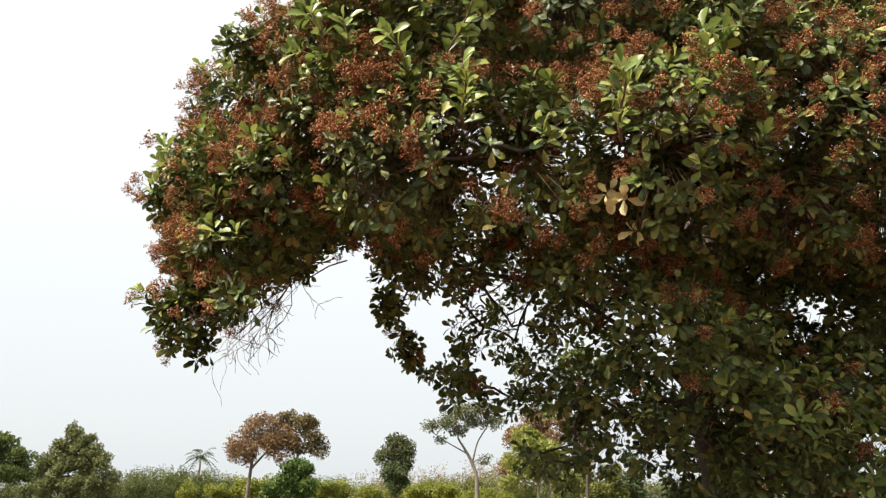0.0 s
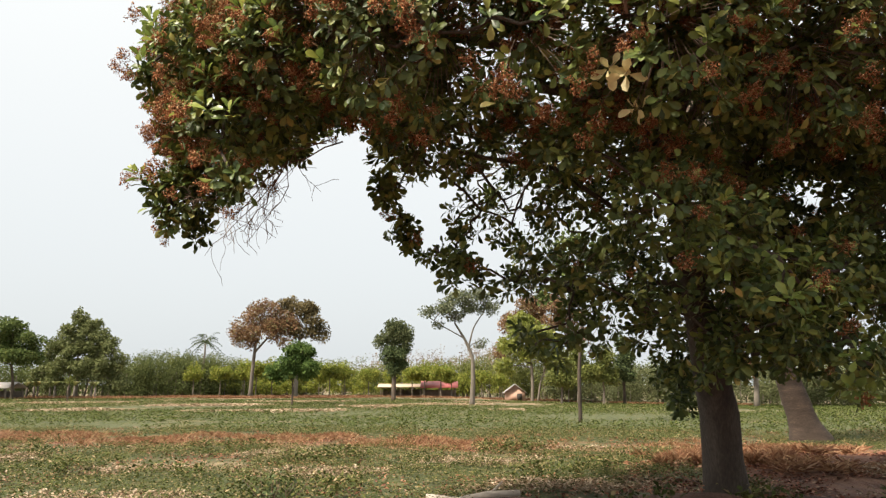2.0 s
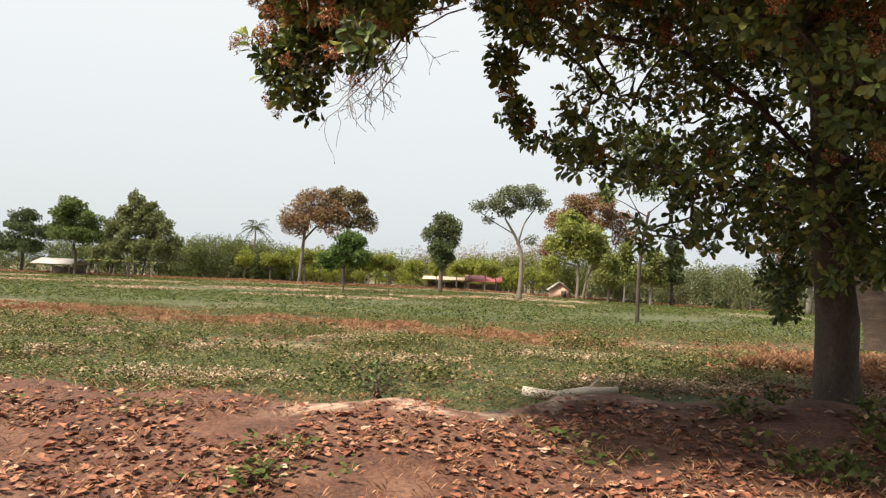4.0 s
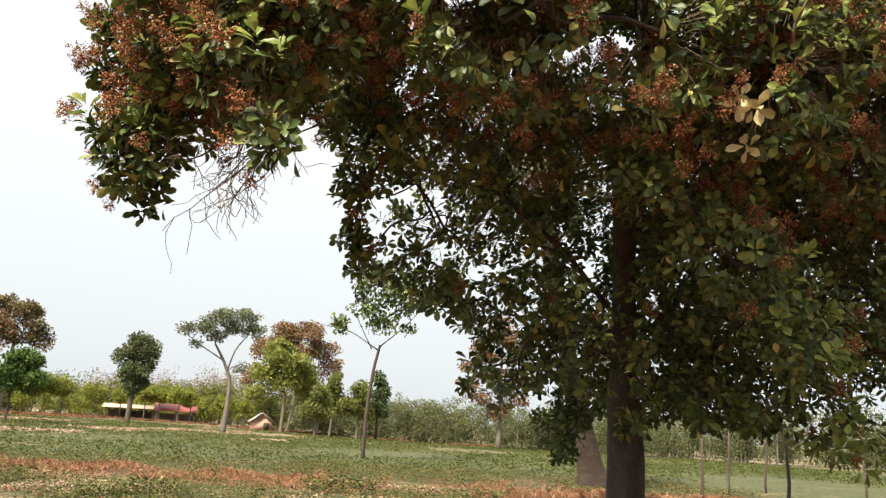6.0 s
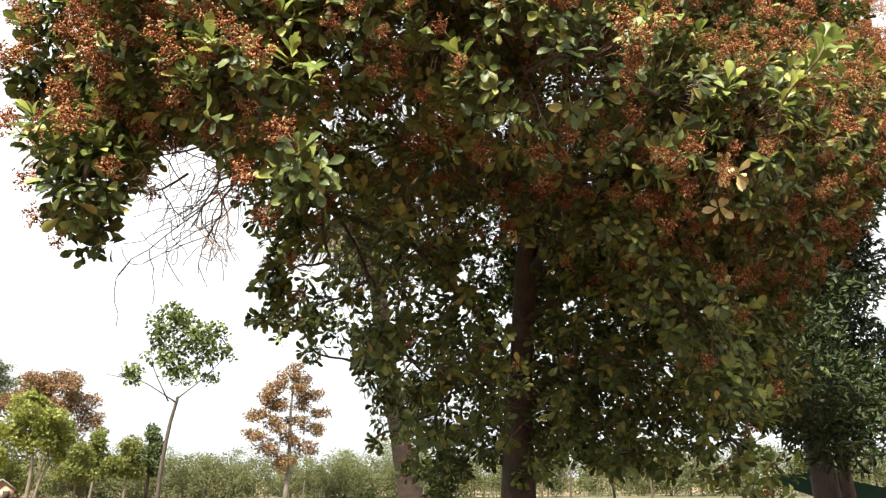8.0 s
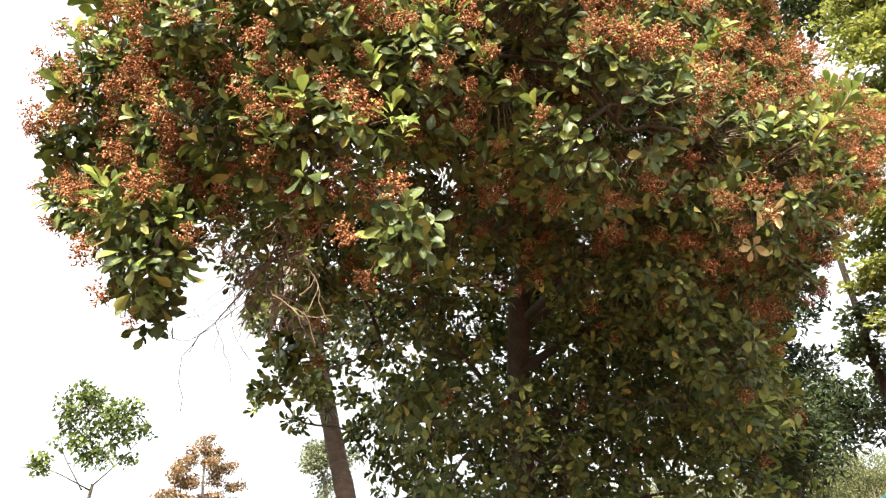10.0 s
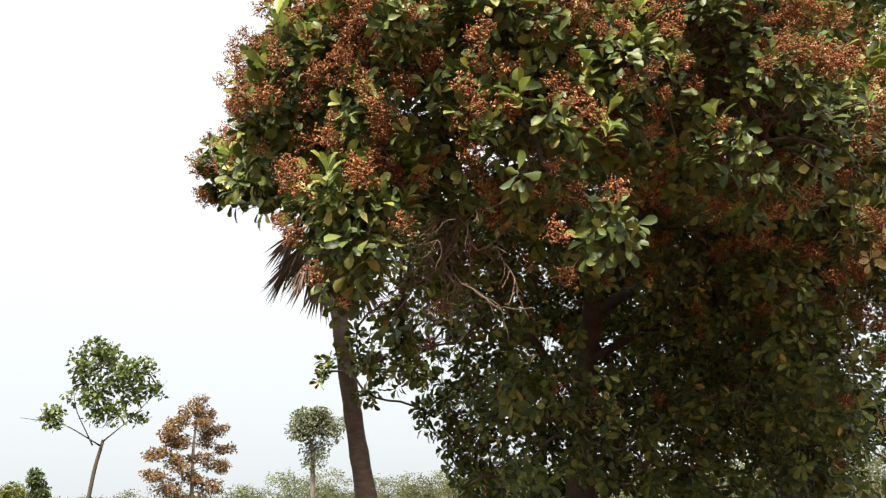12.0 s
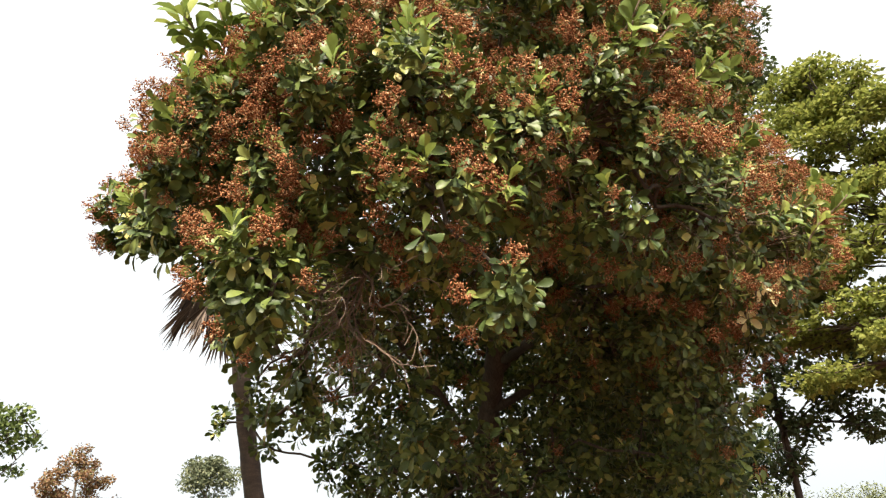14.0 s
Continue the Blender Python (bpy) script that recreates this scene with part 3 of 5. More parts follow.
low_front = (SP[:, 0] > 3.9) & (SP[:, 0] < 7) & (SP[:, 1] < 9.9) & (SP[:, 2] < 2.6)
is_young = (rng.random(ns) < np.where(low_front, .2, np.where((SP[:, 0] < 1.2) & (SP[:, 1] < 9.6), .11, .05) * (SP[:, 2] > 3.0)))
is_pale = np.linalg.norm(SP - np.array([3.17, 7.4, 3.24]), axis=1) < .26
plain = ~is_young & ~is_pale
# the shaded inner leaves are larger
inside = (SP[plain, 1] > 9.6) & (SP[plain, 2] < 4.6)
LP, LD, LN, LL = rosette(SP[plain], SA[plain], 10, np.where(inside, .13, .11))
near = (LP[:, 0] > -.9) & (LP[:, 0] < 1.6) & (LP[:, 1] < 9.2) & (LP[:, 2] > 2.9)
pick = np.flatnonzero(near)[:300]
rest = np.ones(len(LP), bool)
rest[pick] = False
lv, lf = scatter(LEAF_V, LEAF_F, LP[rest], LD[rest], LN[rest], LL[rest])
tagged(part("foliage", lv, lf, leaf_mat, cashew, "dense dark green leathery leaves"), kind="stuff")
leaf_mesh = make_mesh("leaf", LEAF_V, LEAF_F, leaf_mat)
for k in pick:
    ob = new("leaf", leaf_mesh)
    ob.parent = cashew
    ob.matrix_basis = Matrix.Translation(-Vector(TB)) @ basis(LP[k], LD[k], LN[k], LL[k])
YP, YD, YN, YL = rosette(SP[is_young] + SA[is_young] * .08, unit(SA[is_young] + np.array([0, 0, .8])), 9, .128, (20, 80))
yv, yf = scatter(LEAF_V, LEAF_F, YP, YD, YN, YL)
tagged(part("young_foliage", yv, yf, shoot_leaf_mat, cashew, "bright yellow-green young leaves"), kind="stuff")
if is_pale.any():
    QP, QD, QN, QL = rosette(SP[is_pale], SA[is_pale], 7, .13)
    pv, pf = scatter(LEAF_V, LEAF_F, QP, QD, QN, QL)
    part("pale_leaves", pv, pf, pale_leaf_mat, cashew, "cream-yellow withering leaves")

# long upright shoots with large fresh leaves
for a, b in (((-.7, 9.6, 4.3), (-1.0, 9.65, 4.85)), ((-.65, 9.5, 4.4), (-.9, 9.4, 5.0)), ((-.7, 9.5, 4.3), (-.85, 9.5, 5.05)), ((-.65, 9.6, 4.5), (-1.08, 9.55, 4.85)), ((1.05, 7.8, 4.3), (.86, 7.15, 4.95)), ((1.1, 7.75, 4.3), (1.15, 7.1, 4.8)),
             ((2.07, 7.33, 3.95), (2.06, 6.9, 4.25)), ((3.15, 6.9, 3.6), (3.1, 6.5, 3.95)), ((3.9, 7.2, 3.75), (3.75, 6.75, 4.4)), ((1.5, 7.7, 4.6), (1.0, 7.35, 5.0)), ((1.6, 7.7, 4.7), (1.35, 7.3, 5.35)), ((1.7, 7.7, 4.7), (1.75, 7.25, 5.4)), ((1.5, 7.7, 4.5), (.75, 7.25, 4.65)), ((1.8, 7.6, 4.5), (2.15, 7.0, 4.9)), ((1.7, 7.6, 4.4), (1.5, 6.95, 4.6)), ((3.7, 7.3, 4.0), (3.95, 6.85, 4.5)), ((-.4, 9.35, 4.9), (-.18, 8.75, 6.1))):
    P = curve(a, b, .03, .03, 6, 1)
    v, f = tube(P, np.linspace(.012, .006, 6), 5)
    sh = part("upright_shoot", v, f, twig_mat, cashew, "upright shoot with large fresh leaves")
    d = unit(P[-1] - P[0])
    A = np.tile(d, (5, 1))
    LPs, LDs, LNs, LLs = rosette(P[1:], A, 6, .17, (25, 65))
    v, f = scatter(LEAF_V, LEAF_F, LPs, LDs, LNs, LLs)
    ob = new("shoot_leaves", make_mesh("shoot_leaves", v - TB, f, shoot_leaf_mat))
    ob.parent = sh

# thin stems behind the leaf whorls
stem = np.array([(0, 1, 0), (0, -.5, .87), (0, -.5, -.87), (1, .6, 0), (1, -.3, .5), (1, -.3, -.5)])
stem_f = np.array([(0, 1, 4), (0, 4, 3), (1, 2, 5), (1, 5, 4), (2, 0, 3), (2, 3, 5)])
d = SP - SI
ln = np.linalg.norm(d, axis=1)
S1 = stem * np.array([1, .012, .012])
v, f = scatter(S1, stem_f, SI, d, np.tile([.1, .3, .9], (ns, 1)), ln)
tagged(part("twig_mass", v, f, twig_mat, cashew, "thin brown leafy twigs"), kind="stuff")

# flower panicles
BUD_V = np.array([(1, 1, 1), (1, -1, -1), (-1, 1, -1), (-1, -1, 1)], float)
BUD_F = np.array([(0, 1, 2), (0, 3, 1), (0, 2, 3), (1, 3, 2)])


def panicle_shape(seed):
    """A branched flower head, 1 long along x."""
    g = np.random.default_rng(seed)
    pieces = [tube([(0, 0, 0), (.5, .02, 0), (.85, 0, .03)], [.02, .014, .008], 3, False)]
    for k in range(9):
        a = k * 2.4
        s = np.array([.25 + .06 * k, 0, 0])
        e = s + np.array([.28 + .1 * g.random(), np.cos(a) * (.5 - .028 * k), np.sin(a) * (.5 - .028 * k)]) * g.uniform(.75, 1.1)
        pieces.append(tube([s, e], [.011, .006], 3, False))
        for j in range(16):
            c = s + (e - s) * g.uniform(.4, 1.2) + g.normal(size=3) * .075
            turn = np.array(Euler(g.uniform(0, 6.28, 3)).to_matrix())
            pieces.append(((BUD_V * g.uniform(.016, .036) * g.uniform(.4, 1.0, 3) * (2.6, 1, 1)) @ turn + c, BUD_F))
    return join(pieces)


shapes = [panicle_shape(s) for s in range(4)]
bunch = np.sin(SP[:, 0] * 3.1 + SP[:, 2] * 1.7) * np.sin(SP[:, 1] * 2.9 - SP[:, 2] * 2.3) + .5 * np.sin(SP[:, 0] * 6.3 - SP[:, 1] * 5.1)
chance = np.clip(.10 + .42 * (SP[:, 2] > 3.1) + .3 * bunch * (SP[:, 2] > 2.6), .02, .9) * np.where((SP[:, 1] > 10.2) & (SP[:, 2] < 4.4) | (SP[:, 0] > 3.4) & (SP[:, 1] > 8.8) & (SP[:, 2] < 3.9), .3, 1)
bloom = np.flatnonzero((rng.random(ns) < chance) & (SP[:, 1] < 12.5) & plain & (np.arange(ns) < ns - inner))
BP = SP[bloom] + SA[bloom] * .055
BA = unit(SA[bloom] + rng.normal(size=(len(bloom), 3)) * .3 + np.array([0, 0, -.15]))
BL = rng.uniform(.10, .19, len(bloom))
BN = rng.normal(size=(len(bloom), 3))
closest = np.argsort(BP[:, 1] + .35 * BP[:, 0])
single, many = closest[:300], closest[300:]
meshes = [make_mesh("flower_panicle", v, f, flower_mat) for v, f in shapes]
for k in single:
    ob = new("flower_panicle", meshes[k % 4])
    ob.parent = cashew
    ob.matrix_basis = Matrix.Translation(-Vector(TB)) @ basis(BP[k], BA[k], BN[k], BL[k])
pieces = [scatter(v, f, BP[many[many % 4 == k]], BA[many[many % 4 == k]], BN[many[many % 4 == k]], BL[many[many % 4 == k]]) for k, (v, f) in enumerate(shapes)]
v, f = join(pieces)
tagged(part("panicle_mass", v, f, flower_mat, cashew, "rust-brown dry flower panicles"), kind="stuff")


# bare drooping twigs under the western bough
def droop(p, d, length, r, level, out, g):
    pts = [np.array(p, float)]
    d = unit(np.array(d, float))
    for k in range(6):
        d = unit(d + g.normal(size=3) * .3 + np.array([-.05, 0, -.10]))
        pts.append(pts[-1] + d * length / 6)
    out.append(tube(pts, np.linspace(r, max(r * .45, .0022), 7), 4))
    if level:
        for k in (2, 3, 4, 5):
            droop(pts[k], d + g.normal(size=3) * .6, length * g.uniform(.4, .65), r * .55, level - 1, out, g)


g = np.random.default_rng(5)
for a, w, ln in (((.85, 9.5, 3.65), (-.9, -.2, -.45), 1.25), ((.7, 9.4, 3.6), (-.8, -.3, -.6), 1.25), ((.75, 9.3, 3.6), (-.95, -.1, -.3), 1.1), ((.35, 9.3, 3.4), (-.7, -.2, -.65), .9), ((.5, 9.25, 3.5), (-.9, -.2, -.5), 1.0), ((.1, 9.15, 3.3), (-.6, -.1, -.7), .8), ((.3, 9.3, 3.3), (-.45, -.1, -.85), .8), ((-.1, 9.2, 3.15), (-.8, 0, -.5), .55)):
    out = []
    droop(a, w, ln, .0085, 2, out, g)
    v, f = join(out)
    part("bare_twig", v, f, twig_mat, cashew, "leafless drooping twig")

# one ripe fruit
fr_mat = surface("fruit_skin", [(.3, (.45, .02, .03)), (.7, (.6, .06, .05))], 20, 80, .35, .05)
fp = np.array([-.32, 8.94, 4.68])
v, f = tube([fp + (0, 0, .05), fp + (0, 0, .03), fp, fp - (0, 0, .04), fp - (0, 0, .055)], [.008, .02, .026, .02, .006], 10)
part("cashew_apple", v, f, fr_mat, cashew, "red ripe fruit", True)


# ---- other trees ----
def crown_sprays(masses, n, size, flat=.0, slim=1.0):
    """Sprays of leaves through the outer parts of some ellipsoids (x, y, z, radius, height)."""
    big = np.array(masses, float)
    lobes = []
    for m in big:
        lobes.append(m * (1, 1, 1, .62, .62))
        for j in range(9):
            d = unit(rng.normal(size=3) + np.array([0, 0, .25]))
            s = rng.uniform(.28, .5)
            lobes.append(np.array([*(m[:3] + d * m[[3, 3, 4]] * rng.uniform(.55, .85)), m[3] * s, m[4] * s * 1.1]))
    M = np.array(lobes)
    w = M[:, 3] ** 2
    k = rng.choice(len(M), n, p=w / w.sum())
    d = unit(rng.normal(size=(n, 3)))
    rad = np.where(rng.random(n) < .75, rng.uniform(.8, 1.08, n), rng.uniform(.2, .8, n))
    lump = 1 + .18 * np.sin(7 * d[:, 0] + k) * np.sin(6 * d[:, 1] + 2 * k) * np.cos(5 * d[:, 2])
    P = M[k, :3] + d * (rad * lump)[:, None] * np.stack([M[k, 3], M[k, 3], M[k, 4]], 1)
    D = unit(rng.normal(size=(n, 3)) + d * .6)
    D[:, 2] *= 1 - flat
    N = unit(rng.normal(size=(n, 3)) + np.array([0, 0, .6 + 2 * flat]))
    return scatter(SPRAY_V * (1, slim, 1), SPRAY_F, P, D, N, size * rng.uniform(.6, 1.3, n))


def tree(name, label, base, stems, masses, n, size, leaf, bark, flat=0.0, category="tree", group="", grow=1.0, slim=1.0):
    """A tree: stems are (points, first radius, last radius), masses are foliage ellipsoids, all relative to the base; grow scales it."""
    x, y = base
    stems = [(np.array(pts, float) * grow, r0 * grow, r1 * grow) for pts, r0, r1 in stems]
    masses, size = np.array(masses, float) * grow, size * grow
    b = np.array([x, y, float(ground_z(x, y))])
    root = thing(name, b, label, category, group)
    tips = []
    for k, (pts, r0, r1) in enumerate(stems):
        P = np.array(pts, float) + b
        if k == 0:
            P[0, 2] -= .25
        m = 4 * (len(P) - 1) + 1
        t = np.linspace(0, len(P) - 1, m)
        Q = np.stack([np.interp(t, np.arange(len(P)), P[:, c]) for c in range(3)], 1)
        Q[1:-1] = (Q[:-2] + 2 * Q[1:-1] + Q[2:]) / 4
        r = np.linspace(r0, r1, m)
        r[0] *= 1.3
        v, f = tube(Q, r, 9)
        part("trunk" if k == 0 else "limb", v, f, bark, root, "", True)
        tips += list(Q[m // 3:])
    if y > 45:
        n, size = int(n * 2.2), size * .66
    tips = np.array(tips)
    W = np.array([(mx + b[0], my + b[1], mz + b[2], mr, mh) for mx, my, mz, mr, mh in masses])
    for k, w in enumerate(W):
        j = np.argmin(np.linalg.norm(tips - w[:3], axis=1) + 1.2 * np.maximum(tips[:, 2] - w[2], 0))
        P = curve(tips[j], w[:3], .15, .12 * w[3], 7, k + int(abs(x) * 10))
        out = [tube(P, np.linspace(min(max(stems[0][2] * .6, .02), .09), .015, 7), 6)]
        g = np.random.default_rng(k)
        for i in range(6):
            e = w[:3] + unit(g.normal(size=3) + np.array([0, 0, .5])) * np.array([w[3], w[3], w[4]]) * .85
            out.append(tube(curve(P[3 + i % 4], e, .05, .1 * w[3], 5, i + k), np.linspace(.022, .008, 5), 4))
        v, f = join(out)
        part("limb", v, f, bark, root, "", True)
    v, f = crown_sprays(W, n, size, flat, slim)
    part("crown", v, f, leaf, root)
    return root


brown_leaf = foliage("bronze_leaf", [(0, (.13, .07, .042)), (.5, (.23, .13, .075)), (.8, (.29, .19, .1)), (1, (.18, .19, .08))], .2, .8, .2)
dark_leaf = foliage("dark_leaf", [(0, (.04, .06, .025)), (.6, (.075, .105, .04)), (1, (.12, .15, .06))], .2, .7, .25)
olive_leaf = foliage("olive_bronze_leaf", [(0, (.085, .07, .035)), (.6, (.155, .125, .06)), (1, (.22, .17, .08))], .2, .8, .2)
grey_leaf = foliage("grey_green_leaf", [(0, (.09, .11, .07)), (.6, (.15, .17, .10)), (1, (.22, .23, .14))], .2, .8, .2)
mid_leaf = foliage("mid_green_leaf", [(0, (.06, .09, .028)), (.6, (.11, .15, .045)), (1, (.18, .21, .07))], .25, .7, .2)
lime_leaf = foliage("lime_leaf", [(0, (.12, .16, .03)), (.6, (.22, .25, .05)), (1, (.34, .33, .08))], .3, .8, .15)
soft_leaf = foliage("soft_green_leaf", [(0, (.085, .105, .03)), (.6, (.145, .165, .047)), (1, (.22, .23, .075))], .3, .8, .15)
mango_leaf = foliage("mango_leaf", [(0, (.013, .026, .012)), (.55, (.027, .046, .018)), (.85, (.055, .075, .025)), (1, (.1, .12, .036))], .2, .5, .25)
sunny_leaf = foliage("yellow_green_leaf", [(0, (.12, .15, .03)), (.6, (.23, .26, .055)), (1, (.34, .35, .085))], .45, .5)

dome_leaf = foliage("dome_leaf", [(0, (.06, .075, .035)), (.6, (.1, .12, .055)), (1, (.15, .165, .08))], .2, .8, .2)
fresh_leaf = foliage("fresh_green_leaf", [(0, (.045, .085, .022)), (.6, (.085, .14, .036)), (1, (.14, .2, .055))], .25, .7, .2)

tree("broad_bronze_tree", "tall tree with a wide bronze-brown crown and pale trunk", (-22.4, 86),
     [([(0, 0, 0), (.2, 0, 4), (.4, 0, 6.5)], .26, .15), ([(.3, 0, 5.2), (1.6, .3, 6.8), (3.2, .4, 8.6)], .14, .06)],
     [(-1.2, 0, 8.4, 2.2, 1.5), (.8, .3, 9.6, 2.4, 1.3), (-2, .5, 7.2, 1.6, 1.1), (2.2, -.4, 8.2, 2, 1.5), (.2, -1, 7.2, 1.6, 1.0), (3.6, .6, 9.4, 1.8, 1.2), (3.2, 0, 8.3, 1.9, 1.3), (-.9, 0, 6.3, 1.5, 1.0), (2.9, 0, 6.7, 1.7, 1.1), (1.8, 0, 10.5, 1.6, .8)], 4400, .36, brown_leaf, grey_bark)
tree("olive_broad_tree", "tall tree with an olive-bronze spreading crown", (-17.6, 88),
     [([(0, 0, 0), (.1, 0, 4), (.3, 0, 7)], .3, .16)],
     [(0, 0, 10.4, 1.9, 1.2), (1.8, .2, 9.0, 1.8, 1.4), (-1.2, .3, 8.6, 1.6, 1.3), (2.6, 0, 7.4, 1.5, 1.1), (.4, 0, 7.6, 1.6, 1.2), (-2.6, -.3, 8.6, 1.5, 1.1), (-1.0, 0, 11.0, 1.4, .9), (1.4, .2, 10.6, 1.2, .8)], 4000, .4, olive_leaf, grey_bark)
tree("round_green_tree", "small tree with a rounded fresh green crown", (-10.3, 55.3),
     [([(0, 0, 0), (.05, 0, 1.2), (0, 0, 2.2)], .11, .07)],
     [(0, 0, 3.6, 1.7, 1.2), (-1.3, .2, 3.1, 1.3, .9), (1.2, 0, 3.4, 1.5, 1.0), (.3, 0, 4.9, 1.3, .8), (-1.7, 0, 2.6, .8, .6), (1, .3, 4.6, 1.0, .8)], 5200, .34, fresh_leaf, bark_mat, grow=.8)
tree("ivy_clad_tree", "upright tree wrapped in dark climbers with a grey-green top", (-4.4, 71.7),
     [([(0, 0, 0), (.1, 0, 3), (0, 0, 6)], .3, .22)],
     [(0, 0, 5.6, 1.9, 1.6), (-.2, 0, 4.2, 1.2, 1.2), (.4, .2, 6.8, 1.9, 1.2)], 3400, .42, dark_leaf, bark_mat, grow=.68)
tree("grey_domed_tree", "tree with a domed dark olive-green crown", (-4.5, 72.4),
     [([(0, 0, 0), (0, 0, 4), (0, 0, 7.5)], .24, .16)],
     [(0, 0, 9.2, 2.6, 1.8), (-1.0, 0, 8.6, 1.8, 1.4), (1.2, 0, 8.4, 1.8, 1.5), (.2, 0, 10.2, 1.9, 1.1)], 3200, .45, dome_leaf, grey_bark, grow=.68)
tree("arching_pale_tree", "slender tree with a bent white trunk and airy flat crown", (2.9, 60.3),
     [([(0, 0, 0), (.15, 0, 2.5), (.1, 0, 4.6), (-.6, 0, 6.2), (-1.6, 0, 7.8)], .26, .09), ([(-.3, 0, 5.4), (.2, 0, 7.4), (1.2, .2, 8.9)], .09, .05), ([(-.6, 0, 6.3), (-2.6, 0, 7.4), (-4.0, 0, 8.3)], .07, .035)],
     [(-3.9, 0, 8.9, 1.1, .8), (-2.6, .4, 9.8, 1.5, .8), (-.9, 0, 10.3, 1.7, .8), (.9, -.3, 10.4, 1.5, .8), (1.8, .2, 9.2, 1.2, .8), (-1.5, .8, 8.6, 1.0, .6), (.9, 0, 5.8, .7, .5), (-3.4, 0, 7.6, .7, .5), (-2.2, -.4, 8.9, 1.2, .7), (.2, .4, 9.3, 1.3, .7)], 2600, .34, grey_leaf, grey_bark, .2, grow=.83)
tree("bronze_hill_tree", "large tree with a bronze-red leafy crown", (13.0, 98),
     [([(0, 0, 0), (.2, 0, 4), (.3, 0, 7.5)], .4, .25)],
     [(-3.6, 0, 9.6, 2.4, 1.8), (-1.2, .5, 11.8, 2.5, 1.6), (1.4, 0, 12.3, 2.5, 1.5), (3.2, .3, 10.4, 2.3, 1.7), (4.6, 0, 8.2, 1.8, 1.5), (-5, 0, 6.6, 1.6, 1.5), (.3, -.4, 9.8, 2.2, 1.8)], 6200, .42, brown_leaf, grey_bark)
tree("feathery_green_tree", "broad soft green tree in front of bronze crown", (9.6, 80),
     [([(0, 0, 0), (.1, 0, 2), (0, 0, 4)], .2, .14), ([(.6, 0, 0), (.9, 0, 2), (1.6, 0, 3.8)], .12, .08)],
     [(-.6, 0, 7.4, 2.1, 1.6), (-2, .3, 5.6, 1.7, 1.5), (1.2, 0, 6.3, 2.2, 1.5), (2.6, .2, 4.6, 1.6, 1.4), (0, -.3, 5, 2, 1.5), (-1, 0, 8.8, 1.2, .8), (-2.8, 0, 3.7, 1.1, 1)], 6500, .42, sunny_leaf, grey_bark)
tree("slim_young_tree", "slim tree with a straight pale trunk and open leafy top", (7.0, 33),
     [([(0, 0, 0), (.0, 0, 2), (.15, 0, 3.6), (.35, 0, 4.6)], .085, .055), ([(.3, 0, 4.5), (1.3, 0, 5.4), (2.6, .1, 6.9)], .026, .008), ([(.25, 0, 4.4), (-1.0, 0, 5.1), (-2.4, 0, 5.25)], .024, .008), ([(.0, 0, 4.4), (-.7, 0, 5.6), (-.9, 0, 6.5)], .022, .008)],
     [(.4, 0, 7.0, .9, .7), (1.2, .1, 6.4, .7, .55), (-.3, 0, 6.3, .8, .6), (-1.5, 0, 5.2, .55, .4), (.4, -.1, 5.4, .7, .5), (1.6, 0, 7.2, .6, .5), (.1, .1, 7.8, .7, .5), (-.7, 0, 7.1, .6, .5), (1.5, 0, 5.4, .4, .3), (2.1, 0, 6.5, .4, .35)], 2300, .19, mid_leaf, bark_mat)
tree("bronze_cone_tree", "conical tree with airy rusty brown foliage", (26.5, 63.3),
     [([(0, 0, 0), (.15, 0, 4), (0, 0, 7.5), (.2, 0, 10.8)], .24, .05)],
     [(.3, 0, 11.3, .8, .7), (-.3, .2, 10.5, 1.0, .8), (1.0, 0, 10.1, 1.0, .7), (-1.3, 0, 9.5, 1.1, .6), (.4, -.3, 9.2, 1.0, .7), (2.2, .1, 9.0, 1.0, .5), (-2.4, 0, 8.7, 1.1, .6), (1.2, 0, 8.0, 1.1, .7), (-.9, .2, 7.8, 1.2, .7),
      (3.0, 0, 7.4, .9, .5), (-3.0, 0, 7.0, 1.1, .5), (.6, -.2, 6.6, 1.1, .6), (-1.5, 0, 6.2, 1.2, .7), (2.3, 0, 6.0, 1.1, .6), (-3.4, 0, 5.3, 1.0, .5), (.2, .2, 5.1, 1.1, .6), (1.7, 0, 4.4, 1.1, .7), (-1.8, 0, 4.2, 1.3, .7), (-.2, 0, 3.2, 1.2, .8)], 4600, .34, brown_leaf, grey_bark)
tree("grey_crowned_tree", "tall tree with an open grey-green crown", (41, 66.7),
     [([(0, 0, 0), (.1, 0, 5), (0, 0, 8.5)], .32, .2)],
     [(-1.2, 0, 10.4, 2.2, 1.5), (1.3, 0, 10.2, 2.2, 1.5), (0, .3, 11.2, 2.0, 1.1), (.3, 0, 7.4, 1.5, 1.6)], 2700, .42, grey_leaf, grey_bark)
tree("dark_pointed_tree", "narrow dark green tree at the field edge", (17.6, 72),
     [([(0, 0, 0), (0, 0, 3), (0, 0, 5)], .16, .07)],
     [(0, 0, 5.6, .8, .9), (.2, 0, 4.4, 1.1, 1), (-.2, 0, 3.1, 1.3, 1)], 1700, .36, dark_leaf, bark_mat)
for k, (x, y, h) in enumerate([(13.5, 74, 6.2), (15.2, 70, 5.4), (11.2, 69, 4.6)]):
    tree("leafy_field_tree", "soft green young tree at the field edge", (x, y),
         [([(0, 0, 0), (.1, 0, 1.5), (0, 0, h * .6)], .13, .07)],
         [(0, 0, h * .8, 1.1, h * .18), (-.5, 0, h * .55, 1.2, h * .2), (.6, .2, h * .5, 1.1, h * .2)], 1900, .36, soft_leaf, grey_bark, group="field edge trees")

